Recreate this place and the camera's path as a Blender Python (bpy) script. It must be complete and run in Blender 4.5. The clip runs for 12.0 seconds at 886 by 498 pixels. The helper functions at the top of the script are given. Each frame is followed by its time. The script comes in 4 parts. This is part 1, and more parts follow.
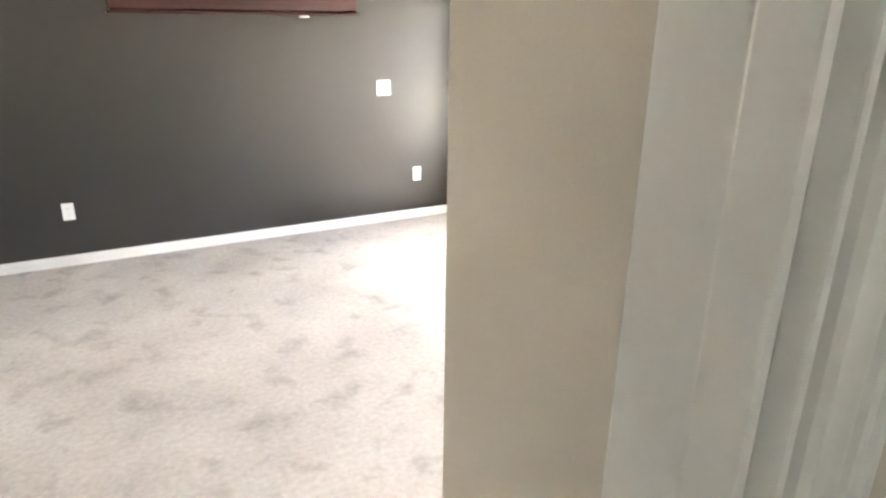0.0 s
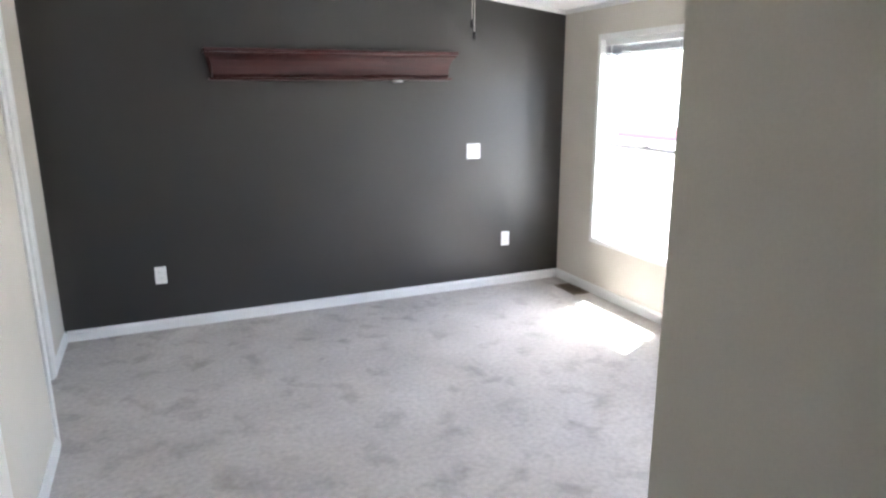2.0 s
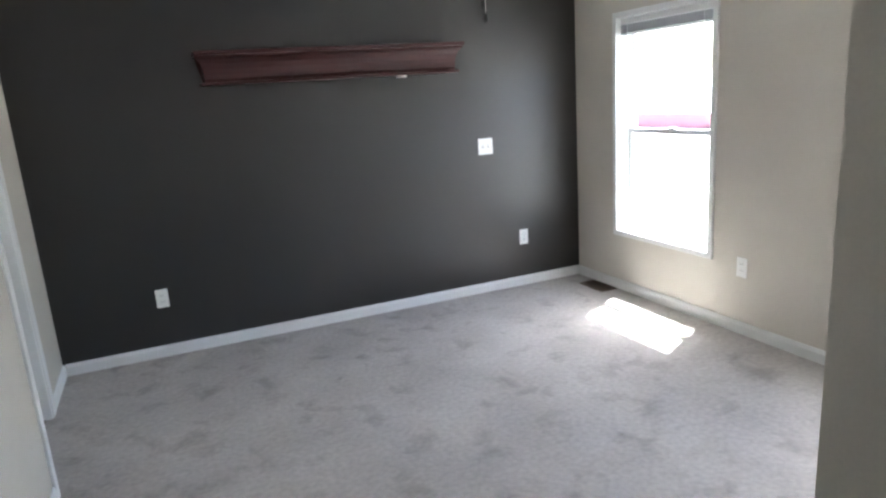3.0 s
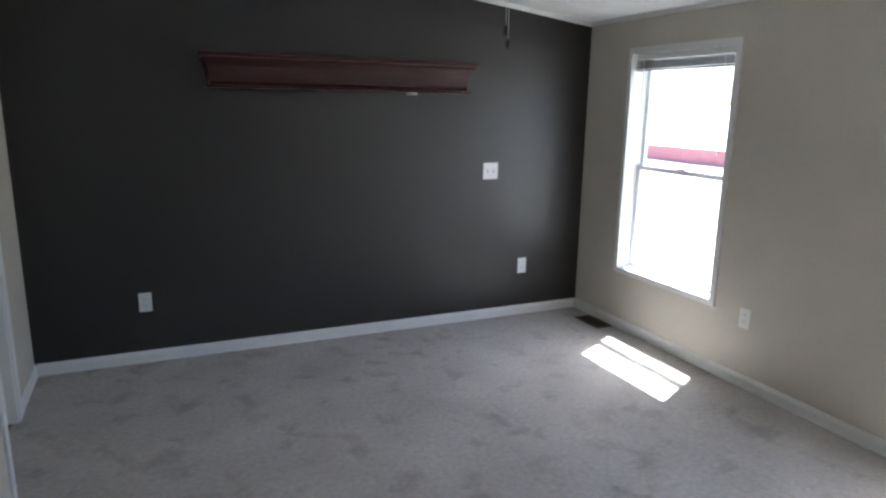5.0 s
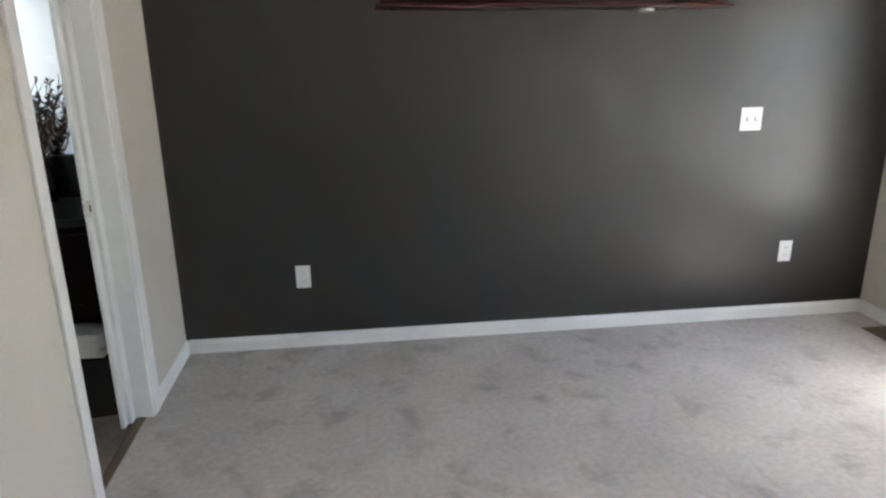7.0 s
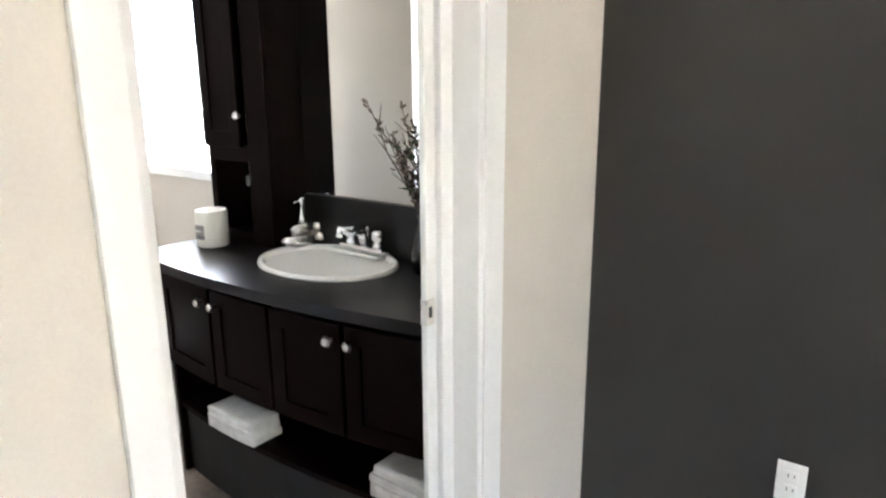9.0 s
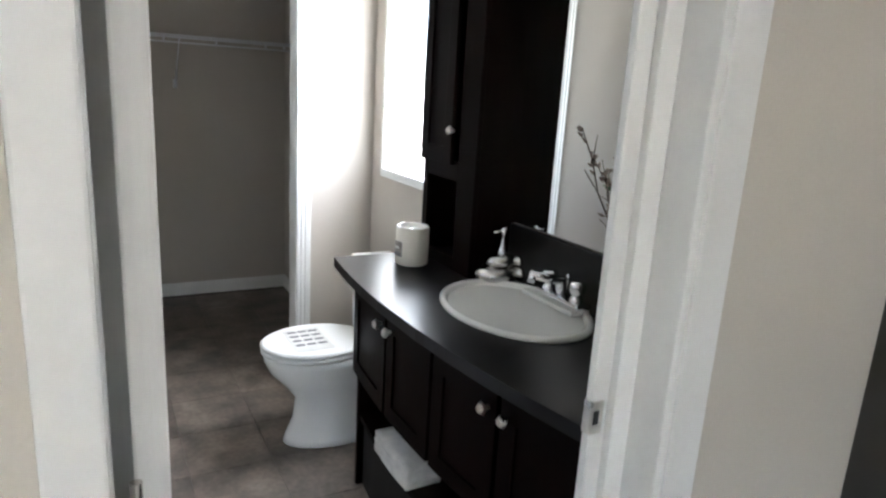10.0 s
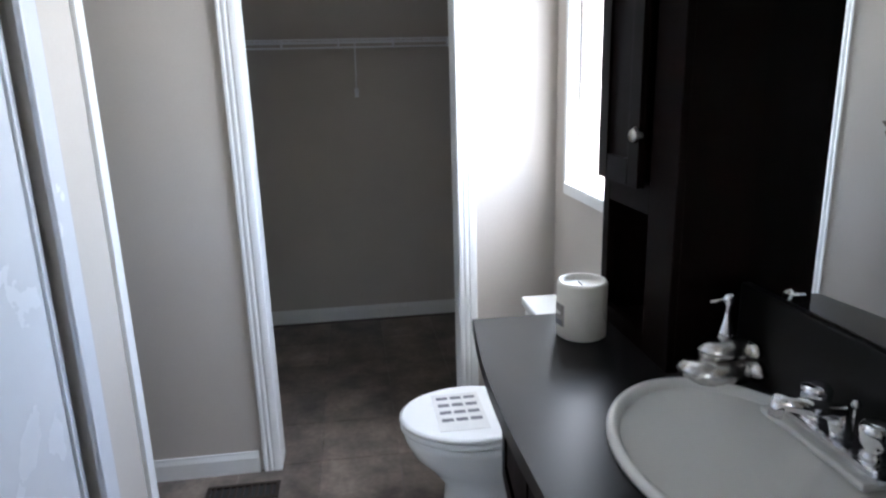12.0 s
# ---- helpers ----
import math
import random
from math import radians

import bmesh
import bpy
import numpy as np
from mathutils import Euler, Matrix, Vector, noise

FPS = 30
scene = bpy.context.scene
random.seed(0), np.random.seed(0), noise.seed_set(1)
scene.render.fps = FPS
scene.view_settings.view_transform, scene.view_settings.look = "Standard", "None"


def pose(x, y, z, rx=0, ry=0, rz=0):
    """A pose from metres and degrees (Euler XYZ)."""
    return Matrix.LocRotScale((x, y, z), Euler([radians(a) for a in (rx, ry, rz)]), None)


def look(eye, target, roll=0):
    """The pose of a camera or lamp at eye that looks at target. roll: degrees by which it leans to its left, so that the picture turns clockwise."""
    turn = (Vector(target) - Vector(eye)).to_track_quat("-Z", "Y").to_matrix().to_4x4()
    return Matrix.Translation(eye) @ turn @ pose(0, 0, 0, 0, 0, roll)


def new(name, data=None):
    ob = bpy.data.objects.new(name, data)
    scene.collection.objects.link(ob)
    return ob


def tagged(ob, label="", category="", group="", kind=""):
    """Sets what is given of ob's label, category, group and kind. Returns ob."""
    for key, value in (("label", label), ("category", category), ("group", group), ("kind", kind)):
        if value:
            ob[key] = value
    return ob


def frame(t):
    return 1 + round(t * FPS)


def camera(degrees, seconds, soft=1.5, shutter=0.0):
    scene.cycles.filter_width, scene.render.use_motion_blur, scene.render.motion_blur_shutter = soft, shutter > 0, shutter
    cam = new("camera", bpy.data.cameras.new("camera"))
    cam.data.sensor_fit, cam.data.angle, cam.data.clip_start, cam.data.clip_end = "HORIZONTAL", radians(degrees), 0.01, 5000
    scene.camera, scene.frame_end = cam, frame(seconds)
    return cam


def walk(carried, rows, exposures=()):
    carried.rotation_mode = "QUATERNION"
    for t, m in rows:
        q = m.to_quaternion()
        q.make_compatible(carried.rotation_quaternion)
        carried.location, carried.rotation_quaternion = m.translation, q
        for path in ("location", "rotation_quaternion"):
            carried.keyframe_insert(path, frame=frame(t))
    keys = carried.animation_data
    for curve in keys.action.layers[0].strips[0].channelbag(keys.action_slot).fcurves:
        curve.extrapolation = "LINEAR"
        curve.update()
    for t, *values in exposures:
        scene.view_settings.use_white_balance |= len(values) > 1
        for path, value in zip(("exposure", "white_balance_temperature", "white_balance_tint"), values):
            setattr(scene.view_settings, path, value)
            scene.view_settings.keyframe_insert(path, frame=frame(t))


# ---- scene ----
cam = camera(68.5, 12.0, soft=2.4)
PATH = [
    (0.0, (0.80, -4.83, 1.63), (1.702, -3.177, 0.956), 0.8),
    (0.5, (0.782, -4.807, 1.618), (1.67, -3.147, 0.943), 0.3),
    (1.0, (0.746, -4.721, 1.679), (1.56, -3.025, 0.997), 0.4),
    (1.2, (0.716, -4.695, 1.679), (1.509, -2.984, 1.013), 0.1),
    (1.5, (0.676, -4.654, 1.64), (1.43, -2.91, 1.016), 0.2),
    (1.7, (0.66, -4.619, 1.601), (1.403, -2.856, 1.019), -0.6),
    (2.0, (0.668, -4.533, 1.553), (1.438, -2.75, 1.078), -0.3),
    (2.5, (0.727, -4.369, 1.535), (1.444, -2.551, 1.111), -2.3),
    (3.0, (0.699, -4.239, 1.489), (1.458, -2.449, 1.024), -3.9),
    (4.8, (0.698, -4.122, 1.537), (1.566, -2.367, 1.132), -0.3),
    (5.0, (0.683, -4.089, 1.545), (1.485, -2.309, 1.113), 1.0),
    (5.5, (0.643, -3.939, 1.506), (1.363, -2.139, 1.013), 0.6),
    (6, (0.772, -3.767, 1.459), (1.577, -2.028, 0.888), -0.1),
    (6.5, (0.894, -3.435, 1.466), (1.535, -1.624, 0.909), 2.9),
    (6.7, (0.894, -3.321, 1.448), (1.388, -1.465, 0.889), 1.6),
    (8.3, (0.975, -2.14, 1.33), (0.20, -0.36, 0.805), 0.6),
    (8.5, (0.919, -2.01, 1.341), (0.018, -0.298, 0.835), 1.2),
    (8.7, (0.872, -1.915, 1.361), (-0.15, -0.26, 0.872), 0.8),
    (9.0, (0.806, -1.773, 1.391), (-0.384, -0.236, 0.917), -0.4),
    (9.5, (0.738, -1.523, 1.416), (-0.787, -0.305, 0.981), 1.7),
    (10.0, (0.686, -1.42, 1.435), (-1.016, -0.484, 0.959), 3.4),
    (10.5, (0.513, -1.257, 1.427), (-1.294, -0.576, 0.909), 0.0),
    (11.0, (0.398, -1.181, 1.424), (-1.444, -0.592, 0.918), -0.2),
    (11.5, (0.238, -1.045, 1.427), (-1.636, -0.555, 0.925), -1.2),
    (12.0, (0.106, -0.982, 1.423), (-1.814, -0.722, 0.924), -1.6),
]
EXPOSURES = [(0.0, 4.95, 6950, 10), (0.5, 5.05, 6950, 10), (1.0, 4.65, 6650, 10), (1.5, 4.4, 6200, 10), (2.0, 4.0, 5900, 10), (2.5, 3.6, 5900, 9), (3.0, 3.4, 5800, 8),
             (5.0, 2.55, 5700, 8), (5.5, 2.7, 5800, 7), (6.0, 3.0, 6000, 7), (6.5, 3.1, 6100, 7), (8.3, 4.7, 6400, 10), (9.0, 4.5, 6400, 10), (9.5, 4.1, 6200, 10), (10.0, 3.65, 6100, 9),
             (10.5, 3.2, 5900, 10), (11.0, 3.1, 5700, 10), (12.0, 3.3, 5700, 11)]
walk(cam, [(t, look(eye, target, roll)) for t, eye, target, roll in PATH], EXPOSURES)

# ---- world and light ----
SUN_WAY = Vector((-0.39, -0.193, -1.0)).normalized()
world = bpy.data.worlds.new("sky")
scene.world = world
world.use_nodes = True
wn = world.node_tree.nodes
sky = wn.new("ShaderNodeTexSky")
sky.sky_type = "NISHITA"
sky.sun_disc = False
sky.sun_elevation = math.asin(-SUN_WAY.z)
sky.sun_rotation = math.atan2(-SUN_WAY.x, -SUN_WAY.y)
sky.air_density, sky.dust_density = 1.0, 3.0
world.node_tree.links.new(sky.outputs[0], wn["Background"].inputs[0])
wn["Background"].inputs[1].default_value = 0.15

sun = new("sun", bpy.data.lights.new("sun", "SUN"))
sun.data.energy, sun.data.angle, sun.data.color = 5.0, radians(0.6), (1.0, 0.96, 0.9)
sun.rotation_euler = SUN_WAY.to_track_quat("-Z", "Y").to_euler()


def window_lamp(name, at, way, sx, sy, watts, color):
    data = bpy.data.lights.new(name, "AREA")
    data.shape, data.size, data.size_y, data.energy, data.color = "RECTANGLE", sx, sy, watts, color
    ob = new(name, data)
    ob.matrix_world = look(at, Vector(at) + Vector(way))
    return ob


window_lamp("daylight_bathroom", (-1.6625, -0.246, 1.53), (0, -1, 0), 0.735, 0.90, 2.0, (0.95, 0.98, 1.0))

# Unseen fill lamp, added for daylight assumed to come from behind.
window_lamp("hall_fill", (0.8, -6.99, 1.3), (0, 1, 0), 0.34, 0.58, 0.035, (0.95, 0.98, 1.0))


# ---- materials ----
def mat(name, color, rough=0.6, metal=0.0, vary=0.08, scale=6.0, grain=90.0, bump=0.15, stretch=(1, 1, 1), second=None, spec=0.5, dist=0.002, per_object=0.0):
    m = bpy.data.materials.new(name)
    m.use_nodes = True
    nt = m.node_tree
    n, ln = nt.nodes, nt.links
    p = n["Principled BSDF"]
    p.inputs["Roughness"].default_value = rough
    p.inputs["Metallic"].default_value = metal
    p.inputs["Specular IOR Level"].default_value = spec
    tc = n.new("ShaderNodeTexCoord")
    mp = n.new("ShaderNodeMapping")
    mp.inputs["Scale"].default_value = stretch
    geo = n.new("ShaderNodeNewGeometry")
    ln.new(geo.outputs["Position"], mp.inputs["Vector"])
    big = n.new("ShaderNodeTexNoise")
    big.inputs["Scale"].default_value, big.inputs["Detail"].default_value = scale, 6
    fine = n.new("ShaderNodeTexNoise")
    fine.inputs["Scale"].default_value, fine.inputs["Detail"].default_value = grain, 4
    ln.new(mp.outputs[0], big.inputs["Vector"])
    ln.new(mp.outputs[0], fine.inputs["Vector"])
    ramp = n.new("ShaderNodeValToRGB")
    ramp.color_ramp.elements[0].position, ramp.color_ramp.elements[1].position = 0.32, 0.7
    dark = second or tuple(c * (1 - 2 * vary) for c in color)
    light = tuple(min(1, c * (1 + vary)) for c in color)
    ramp.color_ramp.elements[0].color = (*dark, 1)
    ramp.color_ramp.elements[1].color = (*light, 1)
    ln.new(big.outputs["Fac"], ramp.inputs[0])
    mix = n.new("ShaderNodeMix")
    mix.data_type, mix.blend_type = "RGBA", "MULTIPLY"
    mix.inputs["Factor"].default_value = min(1.0, vary * 3)
    ln.new(ramp.outputs[0], mix.inputs["A"])
    ln.new(fine.outputs["Fac"], mix.inputs["B"])
    gain = n.new("ShaderNodeMix")
    gain.data_type, gain.blend_type = "RGBA", "MULTIPLY"
    gain.inputs["Factor"].default_value = 1.0
    boost = 1 + min(1.0, vary * 3) * 0.9
    ln.new(mix.outputs["Result"], gain.inputs["A"])
    gain.inputs["B"].default_value = (boost, boost, boost, 1)
    last = gain.outputs["Result"]
    if per_object:
        info = n.new("ShaderNodeObjectInfo")
        mr = n.new("ShaderNodeMapRange")
        mr.inputs["To Min"].default_value, mr.inputs["To Max"].default_value = 1 - per_object, 1 + per_object
        ln.new(info.outputs["Random"], mr.inputs["Value"])
        om = n.new("ShaderNodeMix")
        om.data_type, om.blend_type = "RGBA", "MULTIPLY"
        om.inputs["Factor"].default_value = 1.0
        ln.new(last, om.inputs["A"])
        ln.new(mr.outputs[0], om.inputs["B"])
        last = om.outputs["Result"]
    ln.new(last, p.inputs["Base Color"])
    rr = n.new("ShaderNodeMapRange")
    rr.inputs["To Min"].default_value, rr.inputs["To Max"].default_value = max(0.02, rough - 0.08), min(1, rough + 0.08)
    ln.new(big.outputs["Fac"], rr.inputs["Value"])
    ln.new(rr.outputs[0], p.inputs["Roughness"])
    if bump:
        b = n.new("ShaderNodeBump")
        b.inputs["Strength"].default_value, b.inputs["Distance"].default_value = bump, dist
        ln.new(fine.outputs["Fac"], b.inputs["Height"])
        ln.new(b.outputs[0], p.inputs["Normal"])
    return m


CREAM = mat("cream_wall", (0.60, 0.56, 0.49), 0.75, vary=0.03, scale=1.5, grain=160, bump=0.12)
DARKWALL = mat("charcoal_wall", (0.0115, 0.0092, 0.0066), 0.42, vary=0.06, scale=2.0, grain=160, bump=0.18, spec=0.85)
BATHWALL = mat("taupe_wall", (0.52, 0.475, 0.42), 0.75, vary=0.03, scale=1.5, grain=160, bump=0.12)
WHITE = mat("white_trim", (0.80, 0.80, 0.78), 0.4, vary=0.02, scale=4, grain=60, bump=0.04)
DOORWHITE = mat("white_door", (0.76, 0.75, 0.72), 0.45, vary=0.03, scale=3, grain=(70), bump=0.06, stretch=(3, 3, 0.3))
CEIL = mat("ceiling_white", (0.78, 0.78, 0.76), 0.85, vary=0.03, scale=8, grain=60, bump=0.5)
PLASTIC = mat("white_plastic", (0.82, 0.82, 0.80), 0.35, vary=0.01, bump=0.0)
# Near-black colour that paints the shade inside holes, slots and ducts.
SLOT_SHADE = mat("slot_shade", (0.03, 0.03, 0.03), 0.6, vary=0.02, bump=0.0)
CHERRY = mat("cherry_wood", (0.042, 0.0085, 0.007), 0.42, vary=0.14, scale=5, grain=40, bump=0.08, stretch=(0.6, 6, 9))
ESPRESSO = mat("espresso_wood", (0.0040, 0.0014, 0.0012), 0.42, vary=0.14, scale=5, grain=40, bump=0.08, stretch=(7, 7, 0.7), spec=0.04)
ESPRESSOIN = mat("espresso_inside", (0.004, 0.003, 0.003), 0.6, vary=0.1, scale=5, grain=40, bump=0.05)
LAMINATE = mat("dark_laminate", (0.0045, 0.0035, 0.0036), 0.31, vary=0.04, scale=2.5, grain=200, bump=0.02, spec=0.28)
CHROME = mat("chrome", (0.80, 0.80, 0.82), 0.10, metal=1.0, vary=0.01, bump=0.0)
PEWTER = mat("pewter", (0.62, 0.60, 0.58), 0.22, metal=1.0, vary=0.12, scale=30, bump=0.1)
NICKEL = mat("brushed_nickel", (0.70, 0.67, 0.62), 0.28, metal=1.0, vary=0.03, bump=0.03)
SHOWER = mat("shower_acrylic", (0.66, 0.67, 0.69), 0.25, vary=0.01, bump=0.0)
CERAMIC = mat("white_ceramic", (0.82, 0.82, 0.80), 0.12, vary=0.01, bump=0.0)
BASIN = mat("bone_ceramic", (0.76, 0.75, 0.72), 0.13, vary=0.01, bump=0.0)
VENT = mat("brown_metal_vent", (0.16, 0.115, 0.08), 0.5, metal=0.3, vary=0.06, bump=0.05)
VENTDARK = mat("dark_metal_vent", (0.045, 0.032, 0.025), 0.5, metal=0.3, vary=0.06, bump=0.05)
BLIND = mat("grey_blind", (0.38, 0.37, 0.38), 0.5, vary=0.04, bump=0.03)
VINYL = mat("window_vinyl", (0.82, 0.82, 0.82), 0.4, vary=0.01, bump=0.0)
BLACK = mat("black_fob", (0.012, 0.011, 0.010), 0.4, vary=0.02, bump=0.0)
CANDLE = mat("ivory_wax", (0.78, 0.74, 0.66), 0.4, vary=0.02, scale=12, bump=0.03)
PAPER = mat("printed_paper", (0.70, 0.69, 0.66), 0.8, vary=0.03, scale=20, bump=0.05)
INK = mat("grey_ink", (0.16, 0.16, 0.17), 0.7, vary=0.04, bump=0.0)
LABEL = mat("label_grey", (0.30, 0.27, 0.25), 0.6, vary=0.2, scale=60, bump=0.0)
TOWEL = mat("white_towel", (0.74, 0.72, 0.68), 0.95, vary=0.06, scale=30, grain=500, bump=0.9, dist=0.004)
TWIG = mat("brown_twig", (0.06, 0.04, 0.028), 0.8, vary=0.15, scale=30, bump=0.3)
LEAF = mat("green_leaf", (0.06, 0.10, 0.035), 0.6, vary=0.2, scale=30, bump=0.1)
BUD = mat("pale_bud", (0.26, 0.21, 0.17), 0.85, vary=0.15, scale=40, bump=0.2)
VASE = mat("dark_vase", (0.012, 0.010, 0.010), 0.2, vary=0.1, bump=0.02)
WIRE = mat("white_wire", (0.80, 0.81, 0.83), 0.35, vary=0.01, bump=0.0)
TILE = mat("slate_vinyl", (0.20, 0.165, 0.135), 0.42, vary=0.2, scale=6, grain=45, bump=0.15, second=(0.07, 0.057, 0.05), per_object=0.18)
GROUT = mat("tile_joint", (0.10, 0.085, 0.072), 0.8, vary=0.1, bump=0.2)
SIDING = mat("white_siding", (0.72, 0.72, 0.70), 0.6, vary=0.04, bump=0.1)
REDPAINT = mat("red_paint", (0.62, 0.26, 0.29), 0.6, vary=0.08, bump=0.1)
GRAVEL = mat("pale_gravel", (0.36, 0.34, 0.30), 0.9, vary=0.12, scale=0.6, grain=30, bump=0.6, dist=0.02)
BARK = mat("bark", (0.09, 0.065, 0.045), 0.9, vary=0.2, scale=8, bump=0.5)
FOLIAGE = mat("tree_foliage", (0.10, 0.12, 0.07), 0.7, vary=0.2, scale=3, bump=0.2)


def carpet_material():
    m = mat("grey_carpet", (0.53, 0.50, 0.475), 0.97, vary=0.07, scale=2.2, grain=260, bump=0.3, dist=0.004, spec=0.1)
    nt = m.node_tree
    n, ln = nt.nodes, nt.links
    p = n["Principled BSDF"]
    src = p.inputs["Base Color"].links[0].from_socket
    geo = n.new("ShaderNodeNewGeometry")
    stain = n.new("ShaderNodeTexNoise")
    stain.inputs["Scale"].default_value, stain.inputs["Detail"].default_value = 5.2, 4
    stain.inputs["Distortion"].default_value = 0.4
    ln.new(geo.outputs["Position"], stain.inputs["Vector"])
    r = n.new("ShaderNodeValToRGB")
    r.color_ramp.elements[0].position, r.color_ramp.elements[1].position = 0.54, 0.76
    r.color_ramp.elements[0].color, r.color_ramp.elements[1].color = (1, 1, 1, 1), (0.68, 0.66, 0.65, 1)
    ln.new(stain.outputs["Fac"], r.inputs[0])
    pile = n.new("ShaderNodeTexNoise")
    pile.inputs["Scale"].default_value, pile.inputs["Detail"].default_value = 38.0, 5
    ln.new(geo.outputs["Position"], pile.inputs["Vector"])
    r2 = n.new("ShaderNodeValToRGB")
    r2.color_ramp.elements[0].position, r2.color_ramp.elements[1].position = 0.3, 0.7
    r2.color_ramp.elements[0].color, r2.color_ramp.elements[1].color = (0.86, 0.86, 0.86, 1), (1.06, 1.06, 1.06, 1)
    ln.new(pile.outputs["Fac"], r2.inputs[0])
    a = n.new("ShaderNodeMix")
    a.data_type, a.blend_type = "RGBA", "MULTIPLY"
    a.inputs["Factor"].default_value = 1.0
    ln.new(src, a.inputs["A"])
    ln.new(r.outputs[0], a.inputs["B"])
    b = n.new("ShaderNodeMix")
    b.data_type, b.blend_type = "RGBA", "MULTIPLY"
    b.inputs["Factor"].default_value = 1.0
    ln.new(a.outputs["Result"], b.inputs["A"])
    ln.new(r2.outputs[0], b.inputs["B"])
    ln.new(b.outputs["Result"], p.inputs["Base Color"])
    return m


CARPET = carpet_material()


def glass_material():
    m = bpy.data.materials.new("window_glass")
    m.use_nodes = True
    p = m.node_tree.nodes["Principled BSDF"]
    p.inputs["Transmission Weight"].default_value = 1.0
    p.inputs["Roughness"].default_value = 0.0
    p.inputs["IOR"].default_value = 1.02
    return m


def mirror_material():
    m = bpy.data.materials.new("mirror_glass")
    m.use_nodes = True
    p = m.node_tree.nodes["Principled BSDF"]
    p.inputs["Metallic"].default_value = 1.0
    p.inputs["Roughness"].default_value = 0.015
    p.inputs["Base Color"].default_value = (0.82, 0.84, 0.84, 1)
    return m


GLASS = glass_material()
MIRROR = mirror_material()
FROST = mat("frosted_pane", (0.9, 0.92, 0.93), 0.4, vary=0.02, bump=0.1)
FROST.node_tree.nodes["Principled BSDF"].inputs["Transmission Weight"].default_value = 1.0
FROST.node_tree.nodes["Principled BSDF"].inputs["IOR"].default_value = 1.05


# ---- mesh helpers ----
def bx(bm, a, b, bevel=0.0):
    lo = [min(a[i], b[i]) for i in range(3)]
    hi = [max(a[i], b[i]) for i in range(3)]
    vs = [bm.verts.new((x, y, z)) for x in (lo[0], hi[0]) for y in (lo[1], hi[1]) for z in (lo[2], hi[2])]
    fs = [(0, 1, 3, 2), (4, 6, 7, 5), (0, 4, 5, 1), (2, 3, 7, 6), (0, 2, 6, 4), (1, 5, 7, 3)]
    faces = [bm.faces.new([vs[i] for i in f]) for f in fs]
    if bevel:
        es = {e for f in faces for e in f.edges}
        bmesh.ops.bevel(bm, geom=list(es), offset=bevel, segments=2, affect="EDGES", profile=0.6)
    return bm


def rod(bm, p0, p1, r0, r1=None, seg=12, caps=True):
    r1 = r0 if r1 is None else r1
    p0, p1 = Vector(p0), Vector(p1)
    q = (p1 - p0).to_track_quat("Z", "Y")
    rings = []
    for p, r in ((p0, r0), (p1, r1)):
        rings.append([bm.verts.new(p + q @ Vector((r * math.cos(6.28318 * i / seg), r * math.sin(6.28318 * i / seg), 0))) for i in range(seg)])
    for i in range(seg):
        f = bm.faces.new((rings[0][i], rings[0][(i + 1) % seg], rings[1][(i + 1) % seg], rings[1][i]))
        f.smooth = True
    if caps:
        bm.faces.new(rings[0][::-1])
        bm.faces.new(rings[1])
    return bm


def tube(bm, pts, r, seg=10):
    for a, b in zip(pts, pts[1:]):
        rod(bm, a, b, r, r, seg)
    return bm


def lathe(bm, profile, at, seg=28, sx=1.0, sy=1.0):
    """profile: (radius, height) rows from the bottom up."""
    rings = []
    for r, z in profile:
        rings.append([bm.verts.new((at[0] + sx * r * math.cos(2 * math.pi * i / seg), at[1] + sy * r * math.sin(2 * math.pi * i / seg), at[2] + z)) for i in range(seg)])
    for a, b in zip(rings, rings[1:]):
        for i in range(seg):
            f = bm.faces.new((a[i], a[(i + 1) % seg], b[(i + 1) % seg], b[i]))
            f.smooth = True
    bm.faces.new(rings[0][::-1])
    bm.faces.new(rings[-1])
    return bm


def link(name, bm, material, parent=None, label=""):
    bmesh.ops.recalc_face_normals(bm, faces=bm.faces)
    me = bpy.data.meshes.new(name)
    bm.to_mesh(me)
    bm.free()
    me.materials.append(material)
    ob = new(name, me)
    if parent:
        ob.parent = parent
        ob.matrix_parent_inverse = parent.matrix_world.inverted()
    if label:
        ob["label"] = label
    return ob


def part(name, bm, material, parent, label=""):
    return link(name, bm, material, parent, label)


def thing(name, at, label, category, group=""):
    ob = new(name)
    ob.location = at
    bpy.context.view_layer.update()
    ob.empty_display_size = 0.1
    return tagged(ob, label, category, group)


def structure(name, bm, material, label, category="wall"):
    return tagged(link(name, bm, material), label, category, kind="structure")


def B():
    return bmesh.new()


def wall_x(bm, x0, x1, y0, y1, z0, z1, holes=()):
    """A wall across x, running along y, with holes (ya, yb, za, zb)."""
    ys = sorted({y0, y1, *[h[0] for h in holes], *[h[1] for h in holes]})
    zs = sorted({z0, z1, *[h[2] for h in holes], *[h[3] for h in holes]})
    for ya, yb in zip(ys, ys[1:]):
        for za, zb in zip(zs, zs[1:]):
            my, mz = (ya + yb) / 2, (za + zb) / 2
            if not any(h[0] < my < h[1] and h[2] < mz < h[3] for h in holes):
                bx(bm, (x0, ya, za), (x1, yb, zb))
    bmesh.ops.remove_doubles(bm, verts=bm.verts, dist=1e-5)
    return bm


